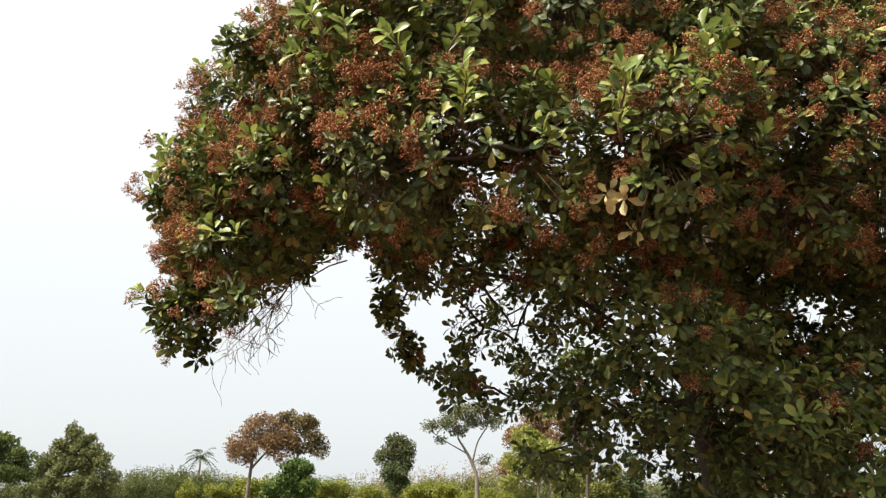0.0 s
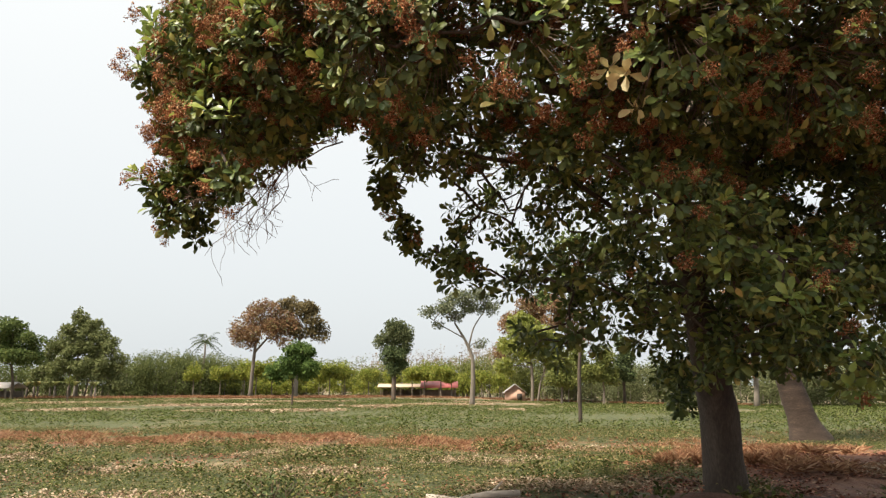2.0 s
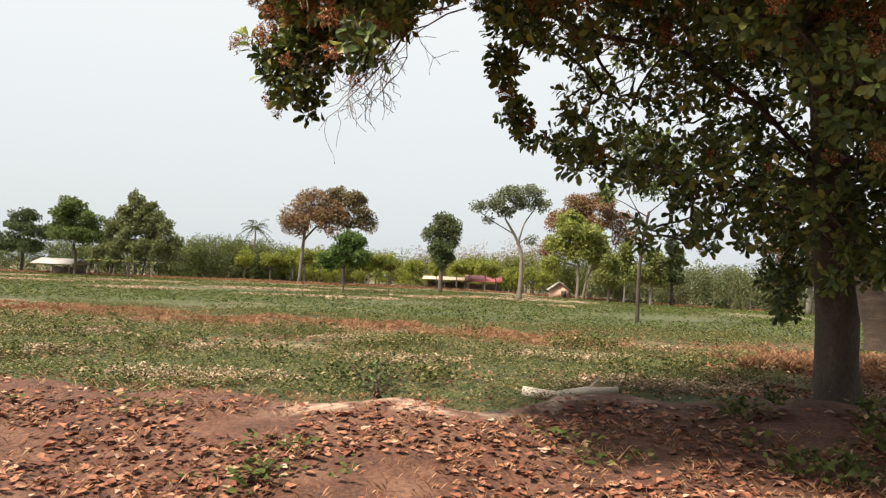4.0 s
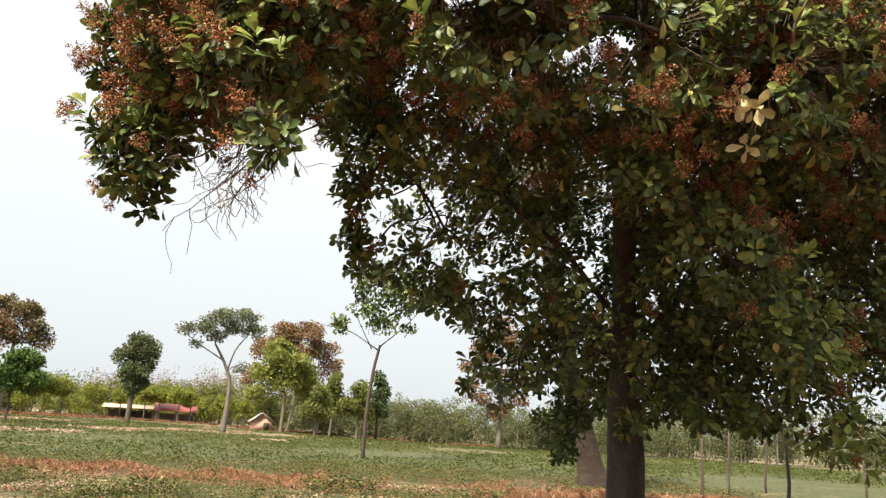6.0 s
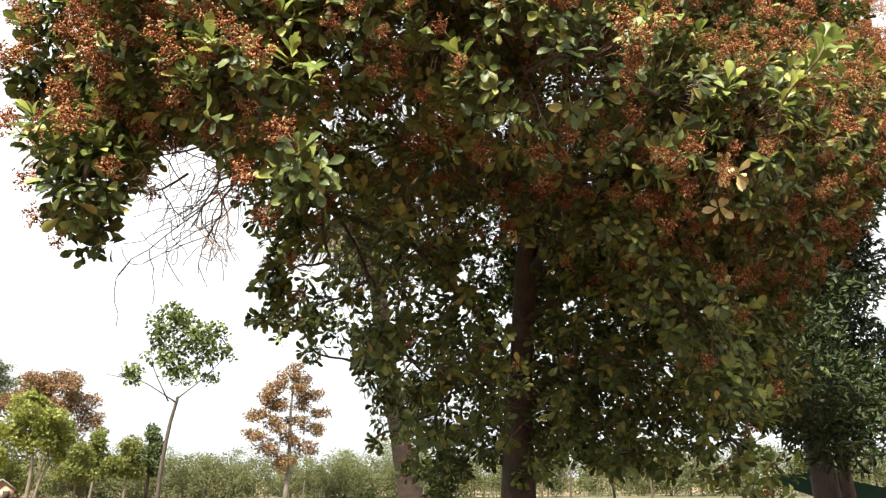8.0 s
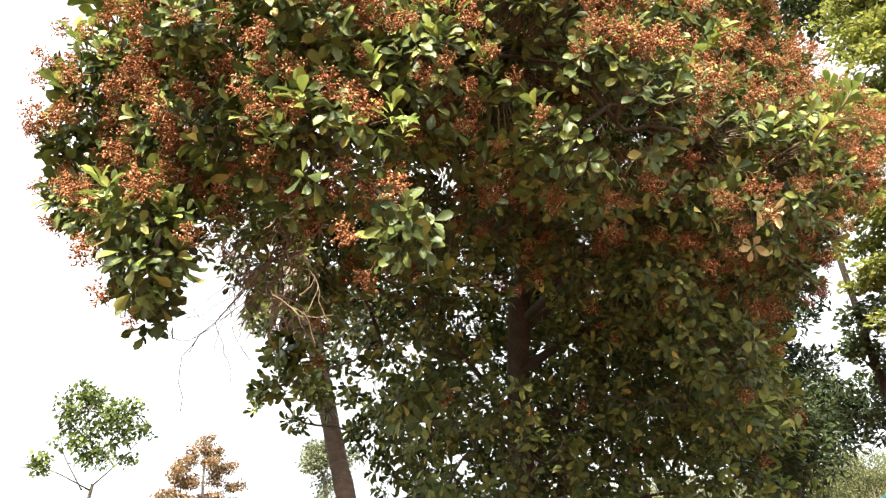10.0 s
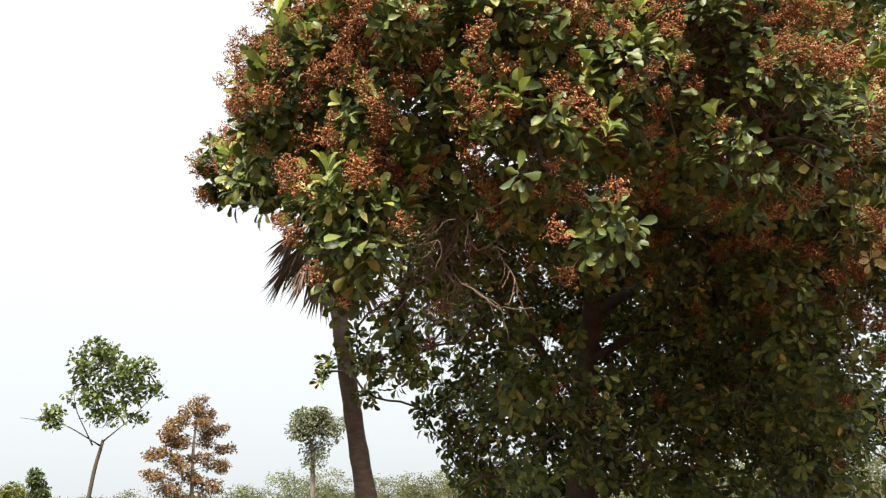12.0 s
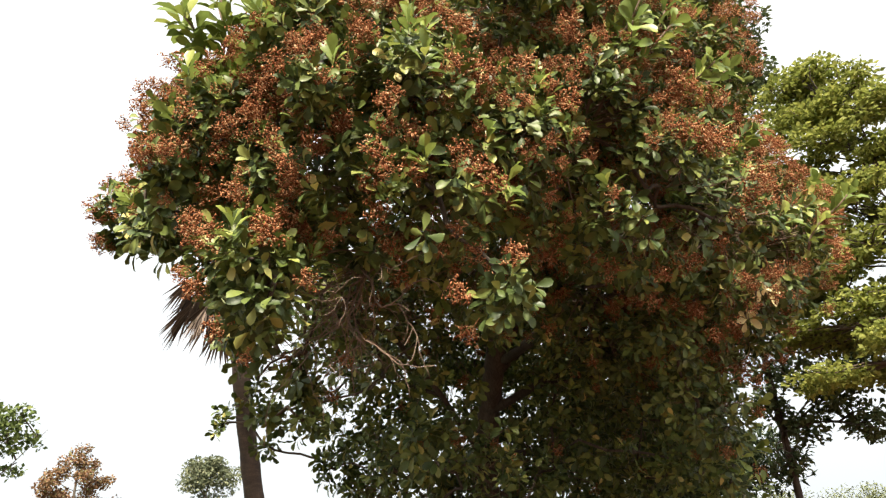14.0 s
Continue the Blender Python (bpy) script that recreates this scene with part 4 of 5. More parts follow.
# tall dark mango with a yellow-green neighbour
tree("mango_tree", "large mango tree with dense dark drooping leaves", (14.6, 12.4),
     [([(0, 0, 0), (-.2, 0, 2), (-.1, .2, 4), (.2, .1, 6.5)], .30, .16), ([(.4, -.3, 0), (-.5, -.6, 1.6), (-1.3, -1.0, 3.2)], .14, .07), ([(.9, .2, 0), (1.3, .2, 2), (1.6, .4, 4.5)], .17, .08)],
     [(-1.8, -.8, 2.9, 1.6, 1.2), (-.4, .5, 3.4, 1.9, 1.3), (1.6, -.6, 3.0, 1.8, 1.3), (-1.6, 0, 4.2, 1.2, .8), (2.4, .5, 4.8, 1.6, 1.2), (.9, 0, 7.6, 1.5, 1.3), (2.0, -.4, 9.0, 1.5, 1.2), (-.2, -.6, 5.4, 1.1, .8), (1.2, -.3, 6.2, 1.5, 1.1), (-.2, -1.0, 7.4, 1.3, 1.0), (0, -.6, 8.8, 1.3, 1.0)], 42000, .2, mango_leaf, bark_mat, slim=.5)
layered_leaf = foliage("layered_leaf", [(0, (.12, .15, .034)), (.6, (.22, .245, .058)), (1, (.34, .35, .09))], .5, .6, .2)
tiers = np.random.default_rng(3)
tree("yellow_green_tree", "tall airy tree with layered yellow-green leaves", (12.7, 4.9),
     [([(0, 0, 0), (-.2, .3, 2.5), (-.9, 1.2, 5), (-1.0, 1.4, 9)], .05, .015)],
     [(-1.0 + 1.0 * np.cos(k * 2.4) * (1.1 - .018 * k), 1.9 + 1.5 * np.sin(k * 2.4) * (1.15 - .018 * k), 4.1 + .145 * k + tiers.normal() * .15, tiers.uniform(.6, 1.1) * (1.15 - .01 * k), tiers.uniform(.2, .36)) for k in range(44)], 44000, .115, layered_leaf, bark_mat, .4)
tree("feathery_tall_tree", "very tall tree with fine feathery dark leaves", (13.6, 9.5),
     [([(0, 0, 0), (.1, 0, 5), (-.2, 0, 13)], .09, .04)],
     [(-.6, 0, 13.4, 1.3, .9), (.2, .3, 14.9, 1.1, .8), (-.2, -.6, 12.2, 1.3, .8), (.4, -.9, 13.6, 1.1, .8), (0, .8, 12.6, 1.2, .8), (.1, -.4, 4.9, .7, .5), (.2, -1.1, 4.3, .7, .45), (.3, -1.9, 4.8, .7, .5), (.2, -1.6, 3.6, .6, .4), (.1, -.5, 3.7, .55, .4), (0, .1, 4.2, .5, .4), (0, 0, 3.0, .4, .3)], 15000, .14, dark_leaf, bark_mat, .3)


# ---- sugar palm with its skirt of dead fans ----
PB = np.array([11.85, 23.37, float(ground_z(11.85, 23.37))])
palm = thing("fan_palm", PB, "leaning fan palm with a skirt of dead grey-brown fronds", "palm tree")
zz = np.linspace(-.3, 10.4, 30)
PP = np.stack([PB[0] - .329 * zz, PB[1] - .097 * zz - .008 * zz ** 2, PB[2] + zz], 1)
pr = .24 + .22 * np.exp(-np.maximum(zz, 0) / 2.0) + .2 * np.exp(-np.maximum(zz, 0) / .2) + .015 * np.sin(zz * 6)
v, f = tube(PP, pr, 14)
part("trunk", v, f, palm_bark, palm, "ringed brown palm trunk", True)
dead = foliage("dead_frond", [(0, (.05, .034, .026)), (.6, (.10, .07, .052)), (1, (.19, .14, .105))], .1, .8)
fan_green = foliage("fan_frond", [(0, (.05, .08, .025)), (1, (.11, .14, .05))], .2, .5)
head = PP[-1]


def fan(origin, d, length, spread, mat, name):
    """A fan leaf: a stalk and a half circle of narrow blades."""
    d = unit(np.array(d, float))
    s = unit(np.cross(d, (0.1, 0.2, 1)))
    n = np.cross(s, d)
    c = origin + d * length * .45
    out = [tube([origin, origin + d * length * .25 + n * .03, c], [.022, .016, .012], 4)]
    blade = np.array([(0, .01, 0), (.5, .035, -.02), (1, 0, -.1), (.5, -.035, -.02), (0, -.01, 0)])
    bf = np.array([(0, 1, 4), (1, 3, 4), (1, 2, 3)])
    a = np.linspace(-spread, spread, 22) + rng.normal(size=22) * .03
    D = np.cos(a)[:, None] * d + np.sin(a)[:, None] * s + rng.normal(size=(22, 3)) * .05
    out.append(scatter(blade, bf, np.tile(c, (22, 1)), D, np.tile(n, (22, 1)), length * .62 * rng.uniform(.8, 1.1, 22)))
    v, f = join(out)
    part(name, v, f, mat, palm)


for k in range(28):
    a = k * 2.4
    o = head - np.array([0, 0, .2 + .04 * k]) + .22 * np.array([np.cos(a), np.sin(a), 0])
    fan(o, (np.cos(a) * .62, np.sin(a) * .62, -1.0 + .3 * rng.random()), rng.uniform(1.5, 2.5), .45, dead, "dead_frond")
for k in range(16):
    a = k * 2.4
    fan(head, (np.cos(a), np.sin(a), .1 + .09 * k), rng.uniform(1.4, 1.9), 1.2, fan_green, "fan_frond")

# ---- coconut palm far off ----
CB = np.array([-31.9, 96, float(ground_z(-31.9, 96))])
coco = thing("coconut_palm", CB, "distant coconut palm above the tree row", "palm tree")
v, f = tube(curve(CB, CB + (.3, 0, 7.0), 0, .1, 6, 2), np.linspace(.17, .11, 6), 7)
part("trunk", v, f, grey_bark, coco)
for k in range(18):
    a = k * 2.4 + .2 * rng.random()
    rise = 1.5 - .11 * k
    t = np.linspace(0, 1, 8)[:, None]
    sp = CB + (.3, 0, 7.0) + np.array([np.cos(a), np.sin(a), 0]) * t * (2.3 - .5 * abs(rise)) + np.array([0, 0, 1]) * (t * rise * 1.9 - t * t * 1.5)
    P = np.repeat(sp[1:], 4, axis=0)
    side = np.array([-np.sin(a), np.cos(a), 0])
    sg = np.tile([1, -1, 1, -1], 7)[:, None]
    D = side * sg + np.array([np.cos(a), np.sin(a), 0]) * .5 + np.array([0, 0, -.5]) + rng.normal(size=(28, 3)) * .1
    v, f = join([tube(sp, np.linspace(.03, .012, 8), 3, False), scatter(SPRAY_V * (1, .13, 1), SPRAY_F, P, D, np.tile([0, 0, 1.], (28, 1)), np.full(28, .5))])
    part("frond", v, f, dark_leaf, coco)


# ---- woods along the field's far edge ----
def wood(name, label, path, height, n, size, leaf, jitter=2.0, depth=6, bare=.22, fine=5):
    """A belt of trees too far off to count: stems and lobed crowns in one."""
    P = np.array(path, float)
    t = rng.uniform(0, len(P) - 1, n // 50)
    cx = np.interp(t, np.arange(len(P)), P[:, 0]) + rng.normal(size=len(t)) * jitter * .5
    cy = np.interp(t, np.arange(len(P)), P[:, 1]) + rng.uniform(0, depth, len(t))
    h = height * rng.uniform(.6, 1.12, len(t)) * (1 + .2 * np.sin(cx * .21) * np.sin(cx * .083 + 1))
    gz = ground_z(cx, cy)
    r = rng.uniform(1.0, 2.0, len(t)) * height / 5
    # five to seven uneven lobes to each crown
    lobes = 7
    k = np.repeat(np.arange(len(t)), lobes)
    up = rng.uniform(bare, .93, len(k))
    out = r[k] * (1.15 - .75 * up) * rng.uniform(.1, 1.0, len(k))
    az = rng.uniform(0, 6.28, len(k))
    C = np.stack([cx[k] + np.cos(az) * out, cy[k] + np.sin(az) * out, gz[k] + h[k] * up], 1)
    R = r[k] * rng.uniform(.4, .75, len(k))
    n, size = n * fine, size * .4
    k = rng.choice(len(C), n, p=R ** 2 / (R ** 2).sum())
    d = unit(rng.normal(size=(n, 3)))
    Q = C[k] + d * (R[k] * rng.uniform(.35, 1.0, n))[:, None] * (1, 1, .8)
    Q[:, 2] = np.maximum(Q[:, 2], ground_z(Q[:, 0], Q[:, 1]) + .05)
    v, f = scatter(SPRAY_V, SPRAY_F, Q, unit(rng.normal(size=(n, 3))), unit(rng.normal(size=(n, 3)) + (0, 0, .6)), size * rng.uniform(.6, 1.3, n))
    tagged(new(name, make_mesh(name, v, f, leaf)), label, "woods", kind="stuff")
    st = [tube([(a, b, c - .2), (a + .1, b, c + hh * .55)], [.08, .04], 5, False) for a, b, c, hh in list(zip(cx, cy, gz, h))[::4]]
    v, f = join(st)
    tagged(new(name + "_stems", make_mesh(name + "_stems", v, f, grey_bark)), "thin grey stems below the " + label.split(",")[0][:24], "woods", kind="stuff")


wood_leaf = foliage("woodland_leaf", [(0, (.07, .09, .034)), (.6, (.115, .138, .05)), (1, (.17, .19, .07))], .25, .8, .15)
# paler, greyer green: the haze of distance is put into this leaf colour
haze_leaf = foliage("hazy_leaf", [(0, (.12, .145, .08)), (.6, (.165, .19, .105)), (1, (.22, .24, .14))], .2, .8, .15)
east_leaf = foliage("scrub_leaf", [(0, (.085, .095, .045)), (.7, (.115, .13, .056)), (.95, (.14, .15, .068)), (1, (.17, .13, .08))], .25, .8, .15)
# bamboo green lightened and greyed, with distance haze painted in
hazy_bamboo_leaf = foliage("hazy_bamboo_leaf", [(0, (.1, .12, .048)), (.6, (.16, .18, .075)), (1, (.23, .245, .11))], .25, .8, .15)
dry_wood_leaf = foliage("dry_wood_leaf", [(0, (.16, .12, .08)), (1, (.26, .20, .14))], .2, .7)
wood("west_woods", "dense mixed green woods at the field edge", [(-95, 78), (-60, 88), (-40, 92), (-27, 98)], 5.0, 22000, .5, wood_leaf, 2.0, 6, .06, 6)
wood("middle_woods", "row of fresh green young plantation trees", [(-44, 96), (-30, 98), (-18, 100), (-4, 104), (6, 102), (16, 96)], 5.0, 22000, .5, soft_leaf, 2.0, 6, .12, 6)
wood("yellow_row", "low yellow-green scrub below the tree row", [(-30, 97), (-16, 98), (-2, 101), (8, 100)], 3.0, 6000, .45, lime_leaf, 1.2, 2)
wood("brown_rise", "dry brownish wooded rise in the haze", [(-20, 180), (0, 178), (20, 178)], 10.5, 5200, 1.0, dry_wood_leaf, 6, 12, .2, 3)
wood("east_woods", "light green scrub and trees beyond the field", [(12, 82), (24, 76), (34, 66), (46, 60), (58, 50), (66, 36), (70, 18)], 4.4, 26000, .42, east_leaf, 2.0, 8, .1, 8)
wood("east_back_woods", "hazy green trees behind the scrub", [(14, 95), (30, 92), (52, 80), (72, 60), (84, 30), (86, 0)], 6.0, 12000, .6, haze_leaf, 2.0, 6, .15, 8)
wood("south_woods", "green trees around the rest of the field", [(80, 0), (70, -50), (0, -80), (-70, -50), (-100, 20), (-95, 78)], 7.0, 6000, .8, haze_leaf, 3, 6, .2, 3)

tree("bamboo_clump", "tall feathery bamboo clump at the field edge", (-40.6, 82),
     [([(0, 0, 0), (-.2, 0, 4), (-.5, 0, 8)], .12, .04), ([(-.8, 0, 0), (-1.2, 0, 4), (-1.8, 0, 6.5)], .1, .04), ([(.8, 0, 0), (1.6, 0, 4), (2.4, 0, 6)], .1, .04)],
     [(-.7, 0, 9.3, .6, .8), (-.3, 0, 8.4, 1.1, .9), (1.0, .2, 8.0, 1.1, .8), (-1.6, 0, 7.2, 1.3, 1.0), (.4, 0, 7.0, 1.5, 1.1), (2.2, 0, 6.8, 1.3, 1.0), (-2.9, 0, 5.6, 1.3, 1.1), (3.4, 0, 5.6, 1.2, 1.1), (-.8, -.3, 5.4, 1.7, 1.2), (1.6, 0, 5.2, 1.6, 1.2),
      (-3.9, 0, 4.0, 1.2, 1.1), (4.3, 0, 3.9, 1.1, 1.2), (-1.8, -.4, 3.6, 1.7, 1.2), (.8, -.4, 3.2, 1.8, 1.3), (2.9, -.3, 3.0, 1.5, 1.2), (-4.4, 0, 2.2, 1.2, 1.1), (-2.6, -.4, 1.6, 1.5, 1.1), (4.4, -.2, 1.8, 1.3, 1.2)], 15000, .36, hazy_bamboo_leaf, grey_bark)
tree("round_dark_tree", "rounded dark green tree beside a white shed", (-42.9, 74),
     [([(0, 0, 0), (0, 0, 2), (-.4, 0, 4)], .2, .12)],
     [(-.8, 0, 8.4, 1.6, 1.2), (-1.8, 0, 6.9, 1.8, 1.4), (.8, 0, 6.7, 1.8, 1.4), (-.4, 0, 5.2, 2.4, 1.3), (1.8, 0, 5.0, 1.4, 1.2), (-2.6, 0, 5.2, 1.2, 1.0)], 5200, .46, mid_leaf, bark_mat, grow=.86)
tree("far_dark_tree", "dark rounded tree among lower woods", (-53, 80),
     [([(0, 0, 0), (0, 0, 2), (0, 0, 4)], .25, .15)],
     [(0, 0, 8.0, 1.9, 1.0), (-1.4, 0, 6.8, 2.2, 1.0), (1.8, 0, 5.8, 2.6, 1.1), (-2, 0, 4.4, 2.4, 1.4), (1, 0, 3.6, 2.2, 1.2)], 4600, .46, dark_leaf, bark_mat, grow=.8)
tree("lone_sapling", "thin leafless sapling in the field", (-32.8, 66),
     [([(0, 0, 0), (0, 0, 1), (.05, 0, 1.7)], .08, .04)], [(0, 0, 1.8, .35, .3)], 60, .25, soft_leaf, bark_mat)

# young plantation trees in a row
young = [tree("plantation_tree", "young yellow-green plantation tree on a thin trunk", (-31 + 3 * k, 91 + k),
              [([(0, 0, 0), (.05, 0, 1.2), (0, 0, 2.2)], .08, .05)],
              [(0, 0, 3.0, 1.2, 1.0), (-.5, .2, 2.5, .9, .7), (.6, 0, 2.7, .9, .8)], 1100, .34, lime_leaf, grey_bark, group="plantation row") for k in range(2)]
for k in range(15):
    x = -26 + 2.35 * k + rng.normal() * .5
    y = 92.5 + .12 * (x + 26) + rng.normal() * .9
    s = rng.uniform(.8, 1.2)
    copy_thing(young[k % 2], pose(x, y, float(ground_z(x, y)), 0, 0, k * 67) @ Matrix.Scale(s, 4))

# banana plants by the shed
ban_leaf = foliage("banana_leaf", [(0, (.12, .15, .05)), (.7, (.22, .24, .09)), (1, (.34, .30, .13))], .3, .5)
for k in range(9):
    x, y = -45.3 + .98 * k + rng.normal() * .3, 79.5 + rng.normal() * .5
    b = np.array([x, y, float(ground_z(x, y))])
    ban = thing("banana_plant", b, "ragged banana plant with pale leaning leaves", "banana plant", "banana row")
    v, f = tube([b - (0, 0, .2), b + (0, 0, 1.3)], [.13, .09], 7)
    part("stem", v, f, grey_bark, ban)
    for j in range(7):
        a = j * 2.4 + k
        t = np.linspace(0, 1, 6)
        C = b + np.array([0, 0, 1.3]) + np.outer(t, [np.cos(a) * .8, np.sin(a) * .8, 1.5]) - np.outer(t ** 2, [0, 0, 1.1])
        s = np.array([-np.sin(a), np.cos(a), 0]) * .2
        w = np.sin(np.pi * np.clip(t * .92 + .06, 0, 1))[:, None]
        V = np.concatenate([C + s * w, C - s * w])
        F = np.array([(i, i + 1, i + 7) for i in range(5)] + [(i, i + 7, i + 6) for i in range(5)])
        part("leaf", V, F, ban_leaf, ban)


# ---- buildings at the far edge ----
def box(x0, x1, y0, y1, z0, z1):
    V = np.array([(x, y, z) for x in (x0, x1) for y in (y0, y1) for z in (z0, z1)], float)
    F = np.array([(0, 1, 3), (0, 3, 2), (4, 6, 7), (4, 7, 5), (0, 4, 5), (0, 5, 1), (2, 3, 7), (2, 7, 6), (1, 5, 7), (1, 7, 3), (0, 2, 6), (0, 6, 4)])
    return V, F


def gable(x0, x1, y0, y1, z0, rise, over=.25, t=.06):
    """Two roof sheets sloping from a ridge along x."""
    ym = (y0 + y1) / 2
    out = []
    for ya in (y0 - over, y1 + over):
        lo = z0 - over * rise / (ym - y0)
        V = np.array([(x, y, z + d) for x in (x0 - over, x1 + over) for y, z in ((ya, lo), (ym, z0 + rise)) for d in (0, t)], float)
        out.append((V, box(0, 1, 0, 1, 0, 1)[1]))
    return out


pink = surface("faded_plaster", [(.3, (.38, .22, .16)), (.7, (.55, .36, .28))], 2, 20, .9, .2)
tin = surface("pale_tin", [(.3, (.27, .25, .23)), (.7, (.45, .42, .39))], 1.5, 18, .5, .2)
redtin = surface("red_tin", [(.3, (.32, .07, .065)), (.7, (.45, .13, .12))], 1.5, 18, .5, .2)
orange = surface("ochre_tin", [(.3, (.38, .27, .19)), (.7, (.5, .38, .29))], 1.5, 18, .6, .2)
woodgrey = surface("old_timber", [(.3, (.12, .1, .08)), (.7, (.28, .23, .19))], 3, 30, .9, .4)
shade = surface("doorway_shade", [(.3, (.03, .025, .02)), (.7, (.06, .05, .045))], 3, 20, .9, .1)


def shed(name, label, x, y, w, d, h, rise, wall, roof, open_sides=False, end_on=False):
    z = float(ground_z(x, y))
    root = thing(name, (x, y, z), label, "shed")
    if open_sides:
        for sx in (-1, 0, 1):
            for sy in (-1, 1):
                px, py = x + sx * (w / 2 - .15), y + sy * (d / 2 - .15)
                part("post", *tube([(px, py, z - .2), (px, py, z + h)], [.07, .07], 6), woodgrey, root)
        part("back_wall", *box(x - w / 2, x + w / 2, y + d / 2 - .1, y + d / 2, z, z + h * .7), wall, root)
    else:
        part("front_wall", *box(x - w / 2, x + w / 2, y - d / 2, y - d / 2 + .12, z - .1, z + h), wall, root)
        part("back_wall", *box(x - w / 2, x + w / 2, y + d / 2 - .12, y + d / 2, z - .1, z + h), wall, root)
        for s in (-1, 1):
            xs = x + s * (w / 2 - .06)
            part("side_wall", *box(xs - .06, xs + .06, y - d / 2 + .12, y + d / 2 - .12, z - .1, z + h), wall, root)
        # solid panel; its dark colour stands for the shade inside the doorway
        part("door", *box(x + w * .08, x + w * .34, y - d / 2 - .02, y - d / 2 + .03, z, z + h * .8), shade, root, "dark door opening")
    if end_on:
        part("gable_wall", np.array([(x + s * w / 2 * (1 - k), y - d / 2 + e, z + h + k * rise * .96) for e in (0, .1) for s, k in ((-1, 0), (1, 0), (0, 1))]),
             np.array([(0, 1, 2), (3, 5, 4), (0, 2, 5), (0, 5, 3), (1, 4, 5), (1, 5, 2)]), wall, root)
    for v, f in gable(x - w / 2, x + w / 2, y - d / 2, y + d / 2, z + h, rise):
        if end_on:
            v = np.stack([x - (v[:, 1] - y) * w / d, y + (v[:, 0] - x) * d / w, v[:, 2]], 1)
        part("roof_sheet", v, f, roof, root)
    return root


shed("field_hut", "small pink plaster hut with a pale tin roof", 8.2, 86, 2.2, 2.1, 1.0, .8, pink, tin, False, True)
shed("red_roofed_shed", "long low shed with a red tin roof", -0.8, 98, 4.4, 3, 1.3, .7, woodgrey, redtin, True)
shed("ochre_roofed_shed", "long low shed with a faded ochre roof", -6.0, 100, 5.6, 3, 1.2, .35, woodgrey, orange, True)
shed("white_shed", "open shed with a whitish tin roof", -45.8, 76, 4.0, 3, 1.2, .5, woodgrey, tin, True)

# ---- field plants, dry grass, litter ----
def tuft_field(name, label, n, xr, yr, size, leaf, keep, per=6, tall=.12, up=.6, shape=(SPRAY_V, SPRAY_F)):
    x, y = rng.uniform(*xr, n), rng.uniform(*yr, n)
    ok = keep(x, y)
    x, y = x[ok], y[ok]
    m = len(x)
    P = np.repeat(np.stack([x, y, ground_z(x, y)], 1), per, axis=0)
    az = rng.uniform(0, 6.28, m * per)
    D = np.stack([np.cos(az), np.sin(az), rng.uniform(.25, 1.0, m * per) * up], 1)
    P += D * .03 + np.stack([rng.normal(size=m * per) * .04, rng.normal(size=m * per) * .04, rng.uniform(0, tall, m * per)], 1)
    v, f = scatter(*shape, P, D, np.tile([0, 0, 1.], (m * per, 1)) + rng.normal(size=(m * per, 3)) * .4, np.repeat(size * rng.uniform(.6, 1.3, m), per))
    tagged(new(name, make_mesh(name, v, f, leaf)), label, "plants", kind="stuff")


def wave(x, y, s, ph=0.0):
    return np.sin(x * s + ph) * np.sin(y * s * 1.6 + 1.3 * ph) + .6 * np.sin(x * s * 2.3 - y * s * 1.1 + ph)


crop_leaf = foliage("crop_leaf", [(0, (.04, .053, .015)), (.5, (.073, .088, .024)), (.78, (.11, .12, .032)), (.9, (.23, .18, .085)), (1, (.36, .27, .16))], .2, .8, .2)
stubble_leaf = foliage("stubble", [(0, (.2, .135, .085)), (.6, (.33, .24, .165)), (1, (.52, .42, .32))], .1, .9, .1)
far_crop_leaf = foliage("far_crop_leaf", [(0, (.042, .058, .017)), (.7, (.082, .103, .028)), (.95, (.12, .135, .038)), (1, (.2, .16, .08))], .2, .8, .1)
straw_leaf = foliage("dry_grass", [(0, (.14, .058, .03)), (.5, (.25, .115, .055)), (1, (.40, .25, .14))], .2, .8)
litter_leaf = foliage("fallen_leaf", [(0, (.05, .018, .011)), (.3, (.13, .04, .021)), (.65, (.24, .08, .04)), (.9, (.32, .145, .08)), (1, (.45, .31, .22))], .05, .75)


def in_field(x, y):
    s = y + .12 * x
    return (y > crest_y(x) + .25) & ~((s > 19.7) & (s < 22.9) & (rng.random(len(x)) < .8)) & (wave(x, y, .55) > -1.0 + .7 * rng.random(len(x))) & ~((x > 6.5) & (y < 18.5))


def stubble(x, y):
    """Broken pale patches far down the field."""
    return (y > 42) & (y < 72) & (x < 6) & (np.sin(x * .16 + .5) * np.sin(y * .55 + x * .03) + .6 * np.sin(x * .43 - y * .2 + 1) > .42)


tuft_field("field_plants", "low green leafy crop on red soil", 70000, (-14, 16), (10.0, 27), .037, crop_leaf, in_field, 6, .15)
tuft_field("tall_crop_clumps", "taller dark green crop clumps in the field", 5200, (-14, 9), (11.2, 21), .062, crop_leaf, lambda x, y: (y > crest_y(x) + .5) & (wave(x, y, .9, 1.7) > .35 + .6 * rng.random(len(x))) & ~((x > 6) & (y < 18.5)), 18, .24, .9)
tuft_field("far_field_plants", "low green crop across the field", 90000, (-50, 45), (26, 78), .085, far_crop_leaf, lambda x, y: (wave(x, y, .16, 1.0) > -1.0 + .7 * rng.random(len(x))) & ~stubble(x, y), 4, .12)
